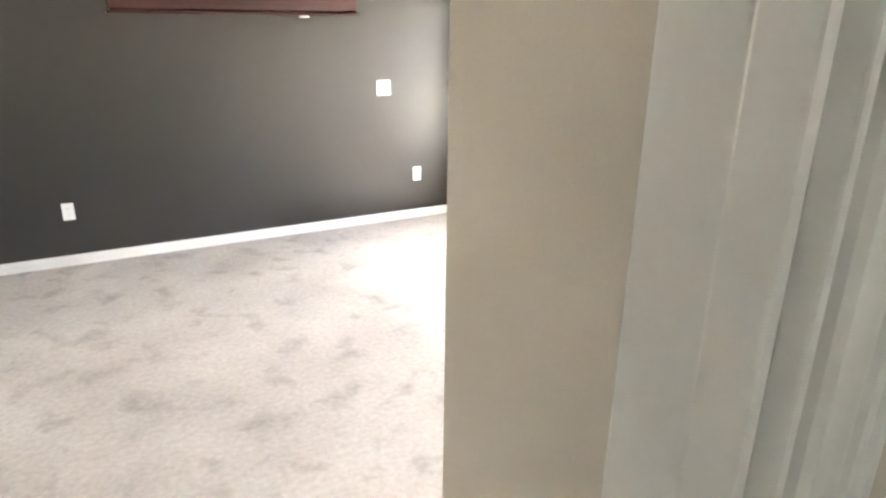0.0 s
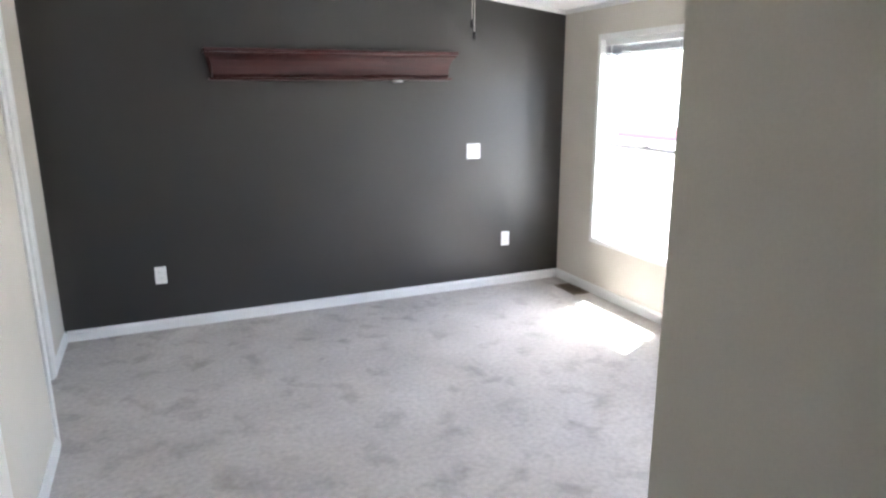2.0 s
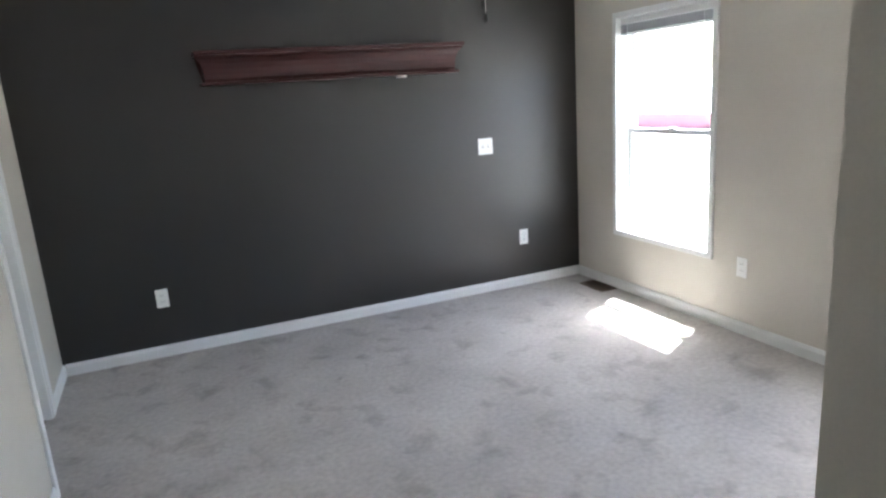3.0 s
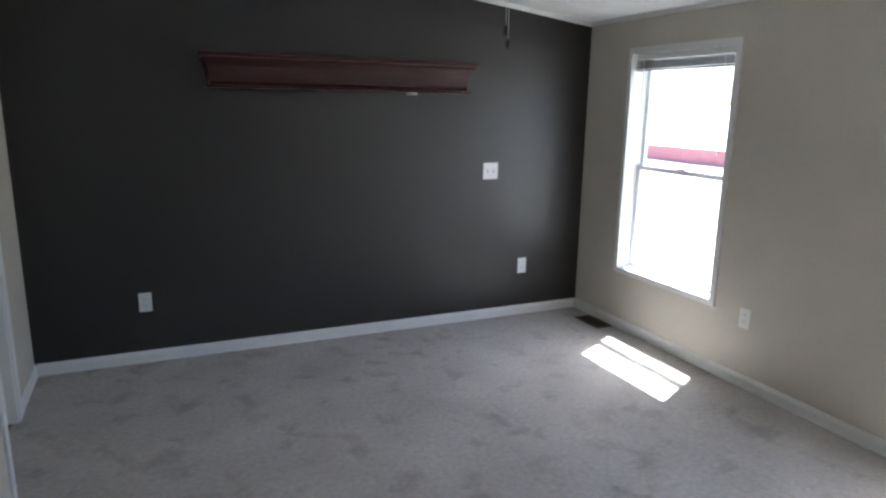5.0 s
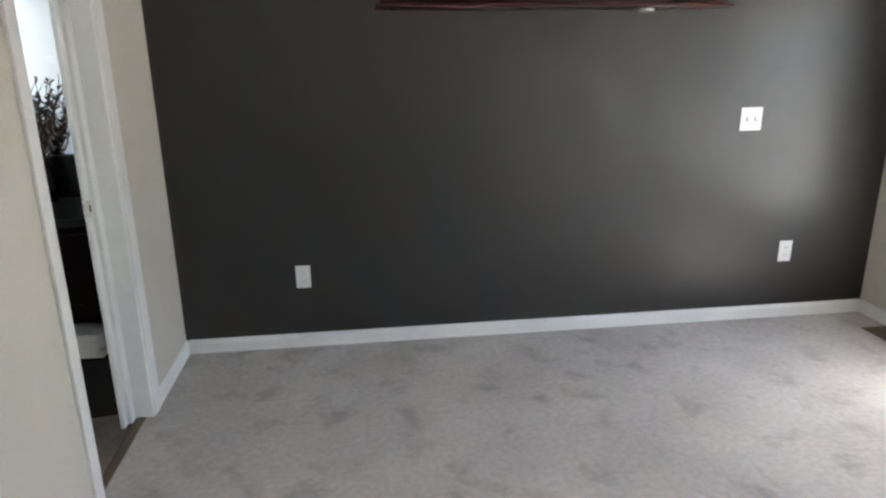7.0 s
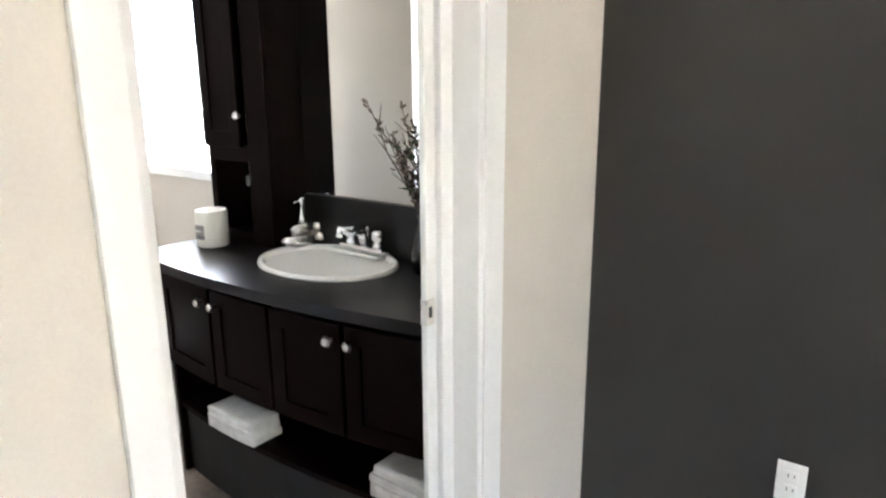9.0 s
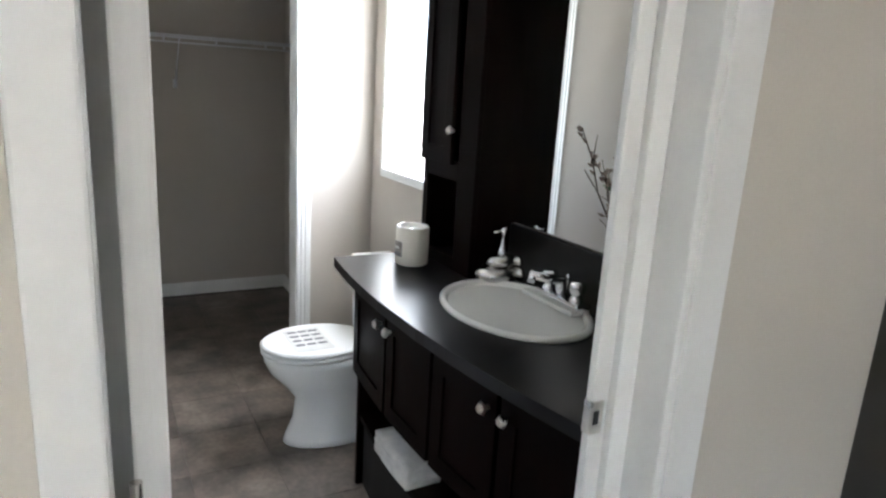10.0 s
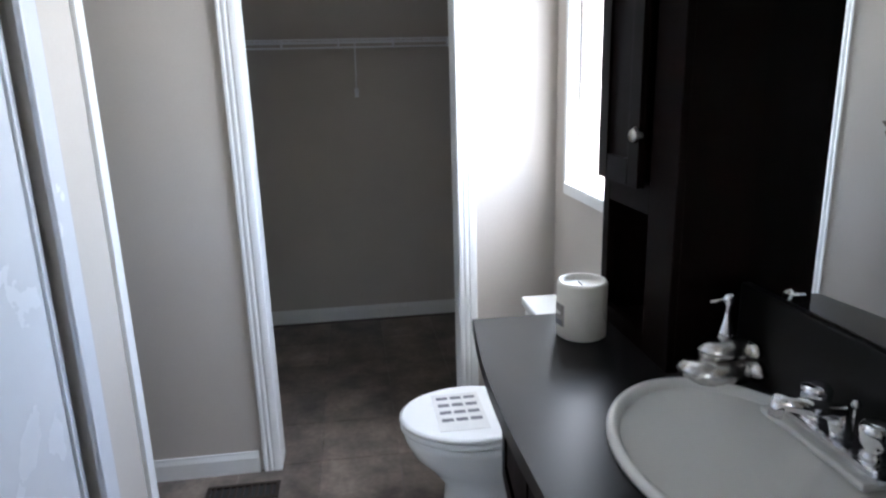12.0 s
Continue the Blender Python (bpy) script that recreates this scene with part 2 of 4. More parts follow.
def wall_y(bm, y0, y1, x0, x1, z0, z1, holes=()):
    xs = sorted({x0, x1, *[h[0] for h in holes], *[h[1] for h in holes]})
    zs = sorted({z0, z1, *[h[2] for h in holes], *[h[3] for h in holes]})
    for xa, xb in zip(xs, xs[1:]):
        for za, zb in zip(zs, zs[1:]):
            mx, mz = (xa + xb) / 2, (za + zb) / 2
            if not any(h[0] < mx < h[1] and h[2] < mz < h[3] for h in holes):
                bx(bm, (xa, y0, za), (xb, y1, zb))
    bmesh.ops.remove_doubles(bm, verts=bm.verts, dist=1e-5)
    return bm


# ---- structure: bedroom ----
W, H = 3.68, 2.66
# The second window is unseen; it lets more daylight into the room.
WINDOWS = ((-1.345, -0.480), (-3.335, -2.470))
WZ0, WZ1 = 0.435, 1.905
structure("wall_north", wall_y(B(), 0, 0.15, -0.1, W + 0.16, 0, H), DARKWALL, "charcoal painted bedroom accent wall")
structure("wall_east", wall_x(B(), W, W + 0.16, -3.846, 0, 0, 2.2, [(a, b, WZ0, WZ1) for a, b in WINDOWS]), CREAM, "cream painted bedroom wall with two windows")
structure("wall_south", wall_y(B(), -3.846, -3.746, 1.499, W, 0, H), CREAM, "cream painted bedroom wall")
structure("wall_entry", wall_x(B(), 1.399, 1.499, -4.529, -3.746, 0, H), CREAM, "cream painted wall beside the entry door")
structure("wall_door", wall_y(B(), -4.654, -4.529, -0.1, 1.78, 0, H, [(0.30, 1.13, 0, 2.05)]), CREAM, "cream painted wall around the entry door")
structure("wall_west", wall_x(B(), -0.1, 0, -1.431, 0, 0, H, [(-1.44, -0.594, 0, 2.045)]), CREAM, "cream painted wall with the bathroom doorway")
structure("wall_west_south", wall_x(B(), -0.1, 0.12, -4.529, -1.431, 0, H), CREAM, "cream painted bedroom wall south of the bathroom door")
structure("wall_hall_west", wall_x(B(), -0.1, 0, -7.0, -4.654, 0, H), CREAM, "cream painted hallway wall")
structure("wall_hall_east", wall_x(B(), 1.68, 1.78, -7.0, -4.654, 0, H), CREAM, "cream painted hallway wall")
# The hole in this end wall is unseen, added to hold the hall lamp.
structure("wall_hall_south", wall_y(B(), -7.1, -7.0, -0.1, 1.78, 0, H, [(0.62, 0.98, 1.0, 1.6)]), CREAM, "cream painted hallway end wall")
structure("floor_carpet", bx(B(), (-0.05, -7.1, -0.2), (W + 0.1, 0.05, 0)), CARPET, "worn light grey carpet with dark footprints", "floor")
# vaulted ceiling: its underside rises away from the window wall
cb = B()
prof = [(W + 0.16, 2.126), (W, 2.145), (-0.1, 2.145 + 0.121 * 3.78), (-0.1, 2.95), (W + 0.16, 2.95)]
ends = [[cb.verts.new((x, y, z)) for x, z in prof] for y in (-7.1, 0.15)]
cb.faces.new(ends[0])
cb.faces.new(ends[1][::-1])
for i in range(5):
    cb.faces.new((ends[0][i], ends[1][i], ends[1][(i + 1) % 5], ends[0][(i + 1) % 5]))
structure("ceiling", cb, CEIL, "white vaulted bedroom ceiling", "ceiling")
# Unseen overhang, added to cut the sun patch to its depth.
structure("eave", bx(B(), (W + 0.16, -7.1, 2.14), (W + 0.28, 0.5, 2.26)), SIDING, "unseen white eave added to trim the sun patch", "eave")


def sloped_strip(y0, y1, x0, x1, drop, up):
    bm = B()
    za, zb = 2.145 + 0.121 * (W - x0), 2.145 + 0.121 * (W - x1)
    v = [bm.verts.new(c) for c in ((x0, y0, za - drop), (x1, y0, zb - drop), (x1, y1, zb - drop), (x0, y1, za - drop), (x0, y0, za + up), (x1, y0, zb + up), (x1, y1, zb + up), (x0, y1, za + up))]
    for f in ((0, 3, 2, 1), (4, 5, 6, 7), (0, 1, 5, 4), (1, 2, 6, 5), (2, 3, 7, 6), (3, 0, 4, 7)):
        bm.faces.new([v[i] for i in f])
    return bm


structure("trim_ceiling_north", sloped_strip(-0.016, 0, 0, W, 0.032, 0.002), WHITE, "narrow white ceiling trim", "trim")
structure("trim_ceiling_east", bx(B(), (W - 0.016, -3.746, 2.118), (W, -0.016, 2.15)), WHITE, "narrow white ceiling trim", "trim")


def baseboard(name, a, b, wall, height=0.072, thick=0.013):
    """A skirting board from a to b, with its wall on the side that the normal 'wall' names."""
    bm = B()
    a, b, n = Vector((*a, 0)), Vector((*b, 0)), Vector((*wall, 0))
    prof = [(0, 0), (thick, 0), (thick, height * 0.72), (thick * 0.55, height * 0.9), (thick * 0.45, height), (0, height)]
    rings = [[bm.verts.new(p - n * d + Vector((0, 0, z))) for d, z in prof] for p in (a, b)]
    k = len(prof)
    for i in range(k):
        bm.faces.new((rings[0][i], rings[0][(i + 1) % k], rings[1][(i + 1) % k], rings[1][i]))
    bm.faces.new(rings[0][::-1])
    bm.faces.new(rings[1])
    return structure(name, bm, WHITE, "low white baseboard along the wall", "baseboard")


baseboard("baseboard_north", (0.013, 0), (W - 0.013, 0), (0, 1))
baseboard("baseboard_east", (W, -3.746), (W, 0), (1, 0))
baseboard("baseboard_west", (0, -0.52), (0, 0), (-1, 0))
baseboard("baseboard_west_b", (0.12, -4.529), (0.12, -1.474), (-1, 0))
baseboard("baseboard_south", (1.399, -3.746), (W - 0.013, -3.746), (0, -1))
baseboard("baseboard_entry", (1.399, -4.529), (1.399, -3.746), (1, 0))

# ---- structure: bathroom, closet, shower corner ----
NB = -0.25
structure("wall_bath_north", wall_y(B(), NB, -0.1, -3.87, -0.1, 0, 2.4, [(-2.035, -1.29, 1.075, 1.985)]), BATHWALL, "taupe painted bathroom wall with a window")
structure("wall_bath_far", wall_x(B(), -2.28, -2.18, -2.6, NB, 0, 2.4, [(-1.335, -0.600, 0, 2.05)]), BATHWALL, "taupe painted wall with a closet opening")
structure("wall_closet_back", wall_x(B(), -3.87, -3.77, -2.6, NB, 0, 2.4), BATHWALL, "taupe painted closet back wall")
structure("wall_bath_south", wall_y(B(), -2.7, -2.6, -3.87, -0.1, 0, 2.4), BATHWALL, "taupe painted bathroom end wall")
structure("wall_shower_end", wall_x(B(), -1.57, -1.45, -2.6, -1.585, 0, 2.4), BATHWALL, "taupe wall end beside the shower")
structure("wall_shower_front", wall_y(B(), -1.70, -1.585, -1.45, -0.1, 0, 2.4, [(-1.28, -0.24, 0, 2.0)]), BATHWALL, "taupe wall around the shower opening")
structure("ceiling_bath", bx(B(), (-3.87, -2.7, 2.4), (-0.1, -0.1, 2.52)), CEIL, "white bathroom ceiling", "ceiling")
structure("floor_bath", bx(B(), (-3.87, -2.7, -0.2), (-0.05, -0.1, -0.006)), GROUT, "slate-look vinyl tile bathroom floor", "floor")
structure("threshold", bx(B(), (-0.052, -1.420, -0.01), (-0.02, -0.615, 0.006), 0.003), VENT, "thin brown threshold strip in the doorway", "threshold")
baseboard("baseboard_bath_far", (-2.18, -2.6), (-2.18, -1.40), (-1, 0), 0.085)
baseboard("baseboard_bath_far_b", (-2.18, -0.535), (-2.18, NB), (-1, 0), 0.085)
baseboard("baseboard_closet_back", (-3.77, -2.6), (-3.77, NB), (-1, 0), 0.085)
baseboard("baseboard_closet_north", (-3.757, NB), (-2.28, NB), (0, 1), 0.085)
structure("trim_shower_corner", bx(bx(B(), (-1.585, -1.6, 0), (-1.535, -1.573, 2.4), 0.003), (-1.585, -1.66, 0), (-1.57, -1.6, 2.4)), WHITE, "white corner trim on the wall end", "trim")


def flutes(bm, a, b, z0, z1, base, out, axis):
    """One fluted board from a to b along the wall, standing 'out' metres proud of base; axis: 0 for a wall across x."""
    w = b - a
    steps = [(0.0, 0.55), (0.05, 0.95), (0.18, 1.0), (0.22, 0.78), (0.30, 0.78), (0.34, 1.0), (0.46, 1.0), (0.50, 0.78), (0.58, 0.78), (0.62, 1.0), (0.80, 1.0), (0.95, 0.9), (1.0, 0.6)]
    prof = [(0.0, 0.0)] + steps + [(1.0, 0.0)]

    def at(u, d, z):
        return (base + out * d, a + w * u, z) if axis == 0 else (a + w * u, base + out * d, z)

    lo = [bm.verts.new(at(u, d, z0)) for u, d in prof]
    hi = [bm.verts.new(at(u, d, z1)) for u, d in prof]
    k = len(prof)
    for i in range(k):
        bm.faces.new((lo[i], lo[(i + 1) % k], hi[(i + 1) % k], hi[i]))
    bm.faces.new(lo[::-1])
    bm.faces.new(hi)


def casing(name, side_x, out, y0, y1, top, width=0.068):
    """Fluted casing of a doorway in a wall across x; 'out' is the side that it stands on."""
    bm = B()
    flutes(bm, y0 - width, y0, 0, top + width, side_x, 0.016 * out, 0)
    flutes(bm, y1, y1 + width, 0, top + width, side_x, 0.016 * out, 0)
    bx(bm, (side_x, y0, top), (side_x + 0.014 * out, y1, top + width), 0.003)
    return structure(name, bm, WHITE, "white fluted door casing", "casing")


def jamb(name, x0, x1, y0, y1, top, stop_x):
    bm = B()
    d = 0.018
    bx(bm, (x0, y0, 0), (x1, y0 + d, top), 0.002)
    bx(bm, (x0, y1 - d, 0), (x1, y1, top), 0.002)
    bx(bm, (x0, y0 + d, top - d), (x1, y1 - d, top), 0.002)
    if stop_x is not None:
        for a in (y0 + d, y1 - d - 0.010):
            bx(bm, (stop_x, a, 0), (stop_x + 0.035, a + 0.010, top - d), 0.003)
    return structure(name, bm, WHITE, "white door jamb lining", "jamb")


bm = B()
bx(bm, (0.0, -0.596, 0), (0.016, -0.52, 2.11), 0.004)
bx(bm, (0.0, -1.431, 2.035), (0.016, -0.596, 2.11), 0.004)
structure("trim_door_bath", bm, WHITE, "flat white casing of the bathroom doorway", "casing")
bm = B()
bx(bm, (0.12, -1.474, 0), (0.132, -1.423, 2.11), 0.004)
structure("trim_door_bath_south", bm, WHITE, "flat white casing of the bathroom doorway", "casing")
for nm, a, b in (("jamb_bath_north", (-0.10, -0.613, 0), (0.010, -0.594, 2.045)), ("jamb_bath_stop", (-0.098, -0.655, 0), (-0.062, -0.613, 2.03)),
                 ("jamb_bath_edge", (-0.096, -0.692, 0), (-0.078, -0.655, 2.03)), ("jamb_bath_south", (-0.10, -1.431, 0), (0.126, -1.420, 2.045)),
                 ("jamb_bath_head", (-0.10, -1.420, 2.025), (0.010, -0.613, 2.045))):
    structure(nm, bx(B(), a, b, 0.005), WHITE, "white bathroom door jamb board", "jamb")
casing("trim_closet", -2.18, 1, -1.318, -0.617, 2.035)
jamb("jamb_closet", -2.284, -2.176, -1.335, -0.600, 2.05, None)


# strike plate on the bathroom jamb
st = thing("strike_plate", (-0.078, -0.688, 0.90), "small brass-nickel strike plate on the white jamb", "strike plate")
bm = B()
bx(bm, (-0.0785, -0.694, 0.870), (-0.0765, -0.666, 0.932), 0.0006)
bx(bm, (-0.095, -0.6945, 0.870), (-0.0765, -0.6925, 0.932), 0.0006)
part("plate", bm, NICKEL, st)
# No hole is cut: a dark block paints its shade.
bm = B()
bx(bm, (-0.0770, -0.687, 0.888), (-0.0758, -0.675, 0.914))
part("latch_hole", bm, SLOT_SHADE, st, "dark block painted as the shaded latch hole")


# entry door frame, across y
for nm, a, b in (("jamb_entry_west", (0.300, -4.658, 0), (0.320, -4.525, 2.05)), ("jamb_entry_east", (1.110, -4.658, 0), (1.130, -4.525, 2.05)),
                 ("jamb_entry_head", (0.320, -4.658, 2.03), (1.110, -4.525, 2.05)), ("jamb_entry_stop_east", (1.099, -4.64, 0), (1.110, -4.600, 2.03)),
                 ("jamb_entry_stop_west", (0.320, -4.64, 0), (0.331, -4.600, 2.03))):
    structure(nm, bx(B(), a, b, 0.003), WHITE, "white entry door jamb board", "jamb")
bm = B()
for xa, xb in ((0.241, 0.314), (1.189, 1.116)):
    flutes(bm, xa, xb, 0, 2.11, -4.654, -0.018, 1)
bx(bm, (0.314, -4.672, 2.045), (1.116, -4.654, 2.11), 0.003)
structure("trim_door_entry", bm, WHITE, "white fluted entry door casing", "casing")


def knob(parent, at, way, name="door_knob"):
    bm = B()
    at, way = Vector(at), Vector(way).normalized()
    rod(bm, at, at + way * 0.008, 0.030, 0.028, 20)
    rod(bm, at + way * 0.008, at + way * 0.030, 0.012, 0.012, 14)
    rod(bm, at + way * 0.028, at + way * 0.045, 0.014, 0.026, 20)
    rod(bm, at + way * 0.045, at + way * 0.062, 0.026, 0.022, 20)
    return part(name, bm, NICKEL, parent, "nickel door knob")


def panel_door(name, hinge, angle, width, height, label, knob_z, hang=1):
    """A two-panel door leaf: hinge at its origin, leaf along local +x, then turned."""
    top = thing(name, (0, 0, 0), label, "door")
    t = 0.0175
    rail, stile = 0.12, 0.105
    bm = B()
    bx(bm, (0, -t, 0.012), (stile, t, height), 0.003)
    bx(bm, (width - stile, -t, 0.012), (width, t, height), 0.003)
    zs = ((0.012, 0.22), (0.80, 0.98), (height - rail, height))
    for a, b in zs:
        bx(bm, (stile, -t, a), (width - stile, t, b), 0.003)
    part("leaf_frame", bm, DOORWHITE, top)
    for a, b in ((0.22, 0.80), (0.98, height - rail)):
        bm = B()
        bx(bm, (stile - 0.004, -t * 0.35, a - 0.004), (width - stile + 0.004, t * 0.35, b + 0.004))
        bx(bm, (stile + 0.035, -t * 0.8, a + 0.035), (width - stile - 0.035, t * 0.8, b - 0.035), 0.008)
        part("door_panel", bm, DOORWHITE, top)
    knob(top, (width - 0.062, t, knob_z), (0, 1, 0))
    knob(top, (width - 0.062, -t, knob_z), (0, -1, 0))
    for z in (0.25, 1.0, 1.75):
        bm = B()
        rod(bm, (-0.004, hang * t, z - 0.045), (-0.004, hang * t, z + 0.045), 0.006, 0.006, 10)
        part("hinge", bm, NICKEL, top, "nickel hinge")
    top.matrix_world = pose(*hinge, 0, 0, angle)
    return top


panel_door("door_entry", (0.325, -4.505, 0.0), 80, 0.78, 2.02, "white two-panel entry door standing open into the bedroom", 0.92)
panel_door("door_bath", (0.05, -1.385, 0.0), 192, 0.70, 2.015, "white two-panel bathroom door swung inward", 0.95)


# ---- windows of the bedroom ----
def bedroom_window(name, y0, y1):
    top = thing(name, (W, (y0 + y1) / 2, WZ0), "tall white sash window with a raised grey blind", "window")
    top["kind"] = "structure"
    bm = B()
    f = 0.032
    for a, b, c, d in ((y0 - f, y0 + 0.006, WZ0 - f, WZ1 + f), (y1 - 0.006, y1 + f, WZ0 - f, WZ1 + f)):
        bx(bm, (W - 0.012, a, c), (W + 0.004, b, d), 0.003)
    bx(bm, (W - 0.012, y0 + 0.006, WZ1 - 0.006), (W + 0.004, y1 - 0.006, WZ1 + f), 0.003)
    bx(bm, (W - 0.014, y0 + 0.006, WZ0 - f), (W + 0.004, y1 - 0.006, WZ0 + 0.006), 0.003)
    part("casing", bm, WHITE, top)
    bm = B()
    bx(bm, (W + 0.004, y0, WZ0), (W + 0.16, y0 + 0.008, WZ1))
    bx(bm, (W + 0.004, y1 - 0.008, WZ0), (W + 0.16, y1, WZ1))
    bx(bm, (W + 0.004, y0 + 0.008, WZ1 - 0.008), (W + 0.16, y1 - 0.008, WZ1))
    bx(bm, (W + 0.004, y0 + 0.008, WZ0), (W + 0.16, y1 - 0.008, WZ0 + 0.008))
    part("reveal", bm, WHITE, top)
    a, b, c, d = y0 + 0.008, y1 - 0.008, WZ0 + 0.008, WZ1 - 0.008
    mid = 1.145
    for nm, x, z0, z1 in (("lower_sash", W + 0.095, c, mid + 0.018), ("upper_sash", W + 0.125, mid - 0.018, d)):
        bm = B()
        w = 0.030
        bx(bm, (x, a, z0), (x + 0.026, a + w, z1), 0.003)
        bx(bm, (x, b - w, z0), (x + 0.026, b, z1), 0.003)
        bx(bm, (x, a + w, z0), (x + 0.026, b - w, z0 + w), 0.003)
        bx(bm, (x, a + w, z1 - w), (x + 0.026, b - w, z1), 0.003)
        sash = part(nm, bm, VINYL, top)
        bm = B()
        bx(bm, (x + 0.010, a + w - 0.004, z0 + w - 0.004), (x + 0.014, b - w + 0.004, z1 - w + 0.004))
        pane = part("pane", bm, GLASS, sash)
        pane.visible_shadow = False
    bm = B()
    bx(bm, (W + 0.090, (a + b) / 2 - 0.03, mid + 0.018), (W + 0.115, (a + b) / 2 + 0.03, mid + 0.030), 0.003)
    part("sash_lock", bm, VINYL, top)
    return top


def blind(y0, y1):
    top = thing("window_blind", (W + 0.05, (y0 + y1) / 2, WZ1), "grey horizontal blind pulled up at the window top", "blind", "bedroom blinds")
    bm = B()
    bx(bm, (W + 0.022, y0 + 0.014, WZ1 - 0.048), (W + 0.062, y1 - 0.014, WZ1 - 0.010), 0.003)
    part("head_rail", bm, PLASTIC, top, "white head rail")
    for i in range(9):
        bm = B()
        z = WZ1 - 0.053 - i * 0.0058
        bx(bm, (W + 0.020, y0 + 0.016, z - 0.0022), (W + 0.066, y1 - 0.016, z), 0.0006)
        part("slat", bm, BLIND, top)
    bm = B()
    bx(bm, (W + 0.022, y0 + 0.016, WZ1 - 0.118), (W + 0.062, y1 - 0.016, WZ1 - 0.106), 0.003)
    part("bottom_rail", bm, BLIND, top)
    bm = B()
    rod(bm, (W + 0.018, y1 - 0.09, WZ1 - 0.04), (W + 0.018, y1 - 0.09, WZ1 - 0.55), 0.004, 0.004, 8)
    part("tilt_wand", bm, PLASTIC, top, "clear white tilt wand")
    bm = B()
    tube(bm, [(W + 0.016, y0 + 0.10, WZ1 - 0.04), (W + 0.014, y0 + 0.085, WZ1 - 0.28), (W + 0.016, y0 + 0.09, WZ1 - 0.62)], 0.0018, 6)
    part("lift_cord", bm, PLASTIC, top)
    return top


for i, (a, b) in enumerate(WINDOWS):
    bedroom_window("window_%d" % (i + 1), a, b)
    blind(a, b)


# ---- bathroom window ----
bw = thing("window_3", (-1.76, NB, 1.075), "frosted bathroom window in a white frame", "window")
bw["kind"] = "structure"
bm = B()
x0, x1, z0, z1 = -2.035, -1.29, 1.075, 1.985
bx(bm, (x0 - 0.022, NB - 0.012, z0 - 0.035), (x0 + 0.006, NB + 0.004, z1 + 0.035), 0.003)
bx(bm, (x1 - 0.006, NB - 0.012, z0 - 0.035), (x1 + 0.022, NB + 0.004, z1 + 0.035), 0.003)
bx(bm, (x0 + 0.006, NB - 0.012, z1 - 0.006), (x1 - 0.006, NB + 0.004, z1 + 0.035), 0.003)
part("casing", bm, WHITE, bw)
bm = B()
bx(bm, (x0 + 0.006, NB - 0.022, z0 - 0.035), (x1 - 0.006, NB + 0.028, z0 + 0.004), 0.004)
part("window_sill", bm, WHITE, bw)
bm = B()
bx(bm, (x0, NB + 0.030, z0 + 0.004), (x1, NB + 0.036, z1))
part("pane", bm, FROST, bw, "frosted glass pane")


# ---- wall plates ----
def plate_on_wall(name, centre, right, normal, kind, label, group):
    """Cover plate: 'right' and 'normal' are axis directions in the plan."""
    top = thing(name, centre, label, name.replace("_", " "), group)
    r, n = Vector((*right, 0)), Vector((*normal, 0))
    c = Vector(centre)
    w = 0.115 if kind == "double" else 0.072

    def slab(bm, u0, u1, z0, z1, d0, d1, bev=0.0):
        p = c + r * u0 + n * d0 + Vector((0, 0, z0))
        q = c + r * u1 + n * d1 + Vector((0, 0, z1))
        bx(bm, p, q, bev)

    bm = B()
    slab(bm, -w / 2, w / 2, -0.058, 0.058, 0.0005, 0.006, 0.0022)
    part("cover", bm, PLASTIC, top)
    if kind == "double":
        for u in (-0.023, 0.023):
            bm = B()
            slab(bm, u - 0.006, u + 0.006, -0.012, 0.012, 0.005, 0.0068)
            part("toggle_slot", bm, LABEL, top, "grey toggle surround")
            bm = B()
            slab(bm, u - 0.004, u + 0.004, -0.002, 0.010, 0.006, 0.017, 0.0012)
            part("toggle", bm, PLASTIC, top)
    else:
        for z in (-0.020, 0.020):
            bm = B()
            slab(bm, -0.017, 0.017, z - 0.014, z + 0.014, 0.005, 0.0075, 0.001)
            sock = part("socket", bm, PLASTIC, top)
            # Slots are thin dark slabs, their inner shade painted on.
            bm = B()
            slab(bm, -0.008, -0.006, z - 0.004, z + 0.006, 0.007, 0.0079)
            slab(bm, 0.006, 0.008, z - 0.004, z + 0.006, 0.007, 0.0079)
            part("slots", bm, SLOT_SHADE, sock)
    return top


plate_on_wall("outlet", (0.596, 0, 0.374), (1, 0), (0, -1), "single", "white electrical outlet on the charcoal wall", "outlets")
plate_on_wall("outlet", (3.174, 0, 0.380), (1, 0), (0, -1), "single", "white electrical outlet on the charcoal wall", "outlets")
plate_on_wall("outlet", (W, -1.598, 0.400), (0, 1), (-1, 0), "single", "white electrical outlet on the cream wall", "outlets")
plate_on_wall("light_switch", (2.883, 0, 1.094), (1, 0), (0, -1), "double", "white double toggle switch on the charcoal wall", "")


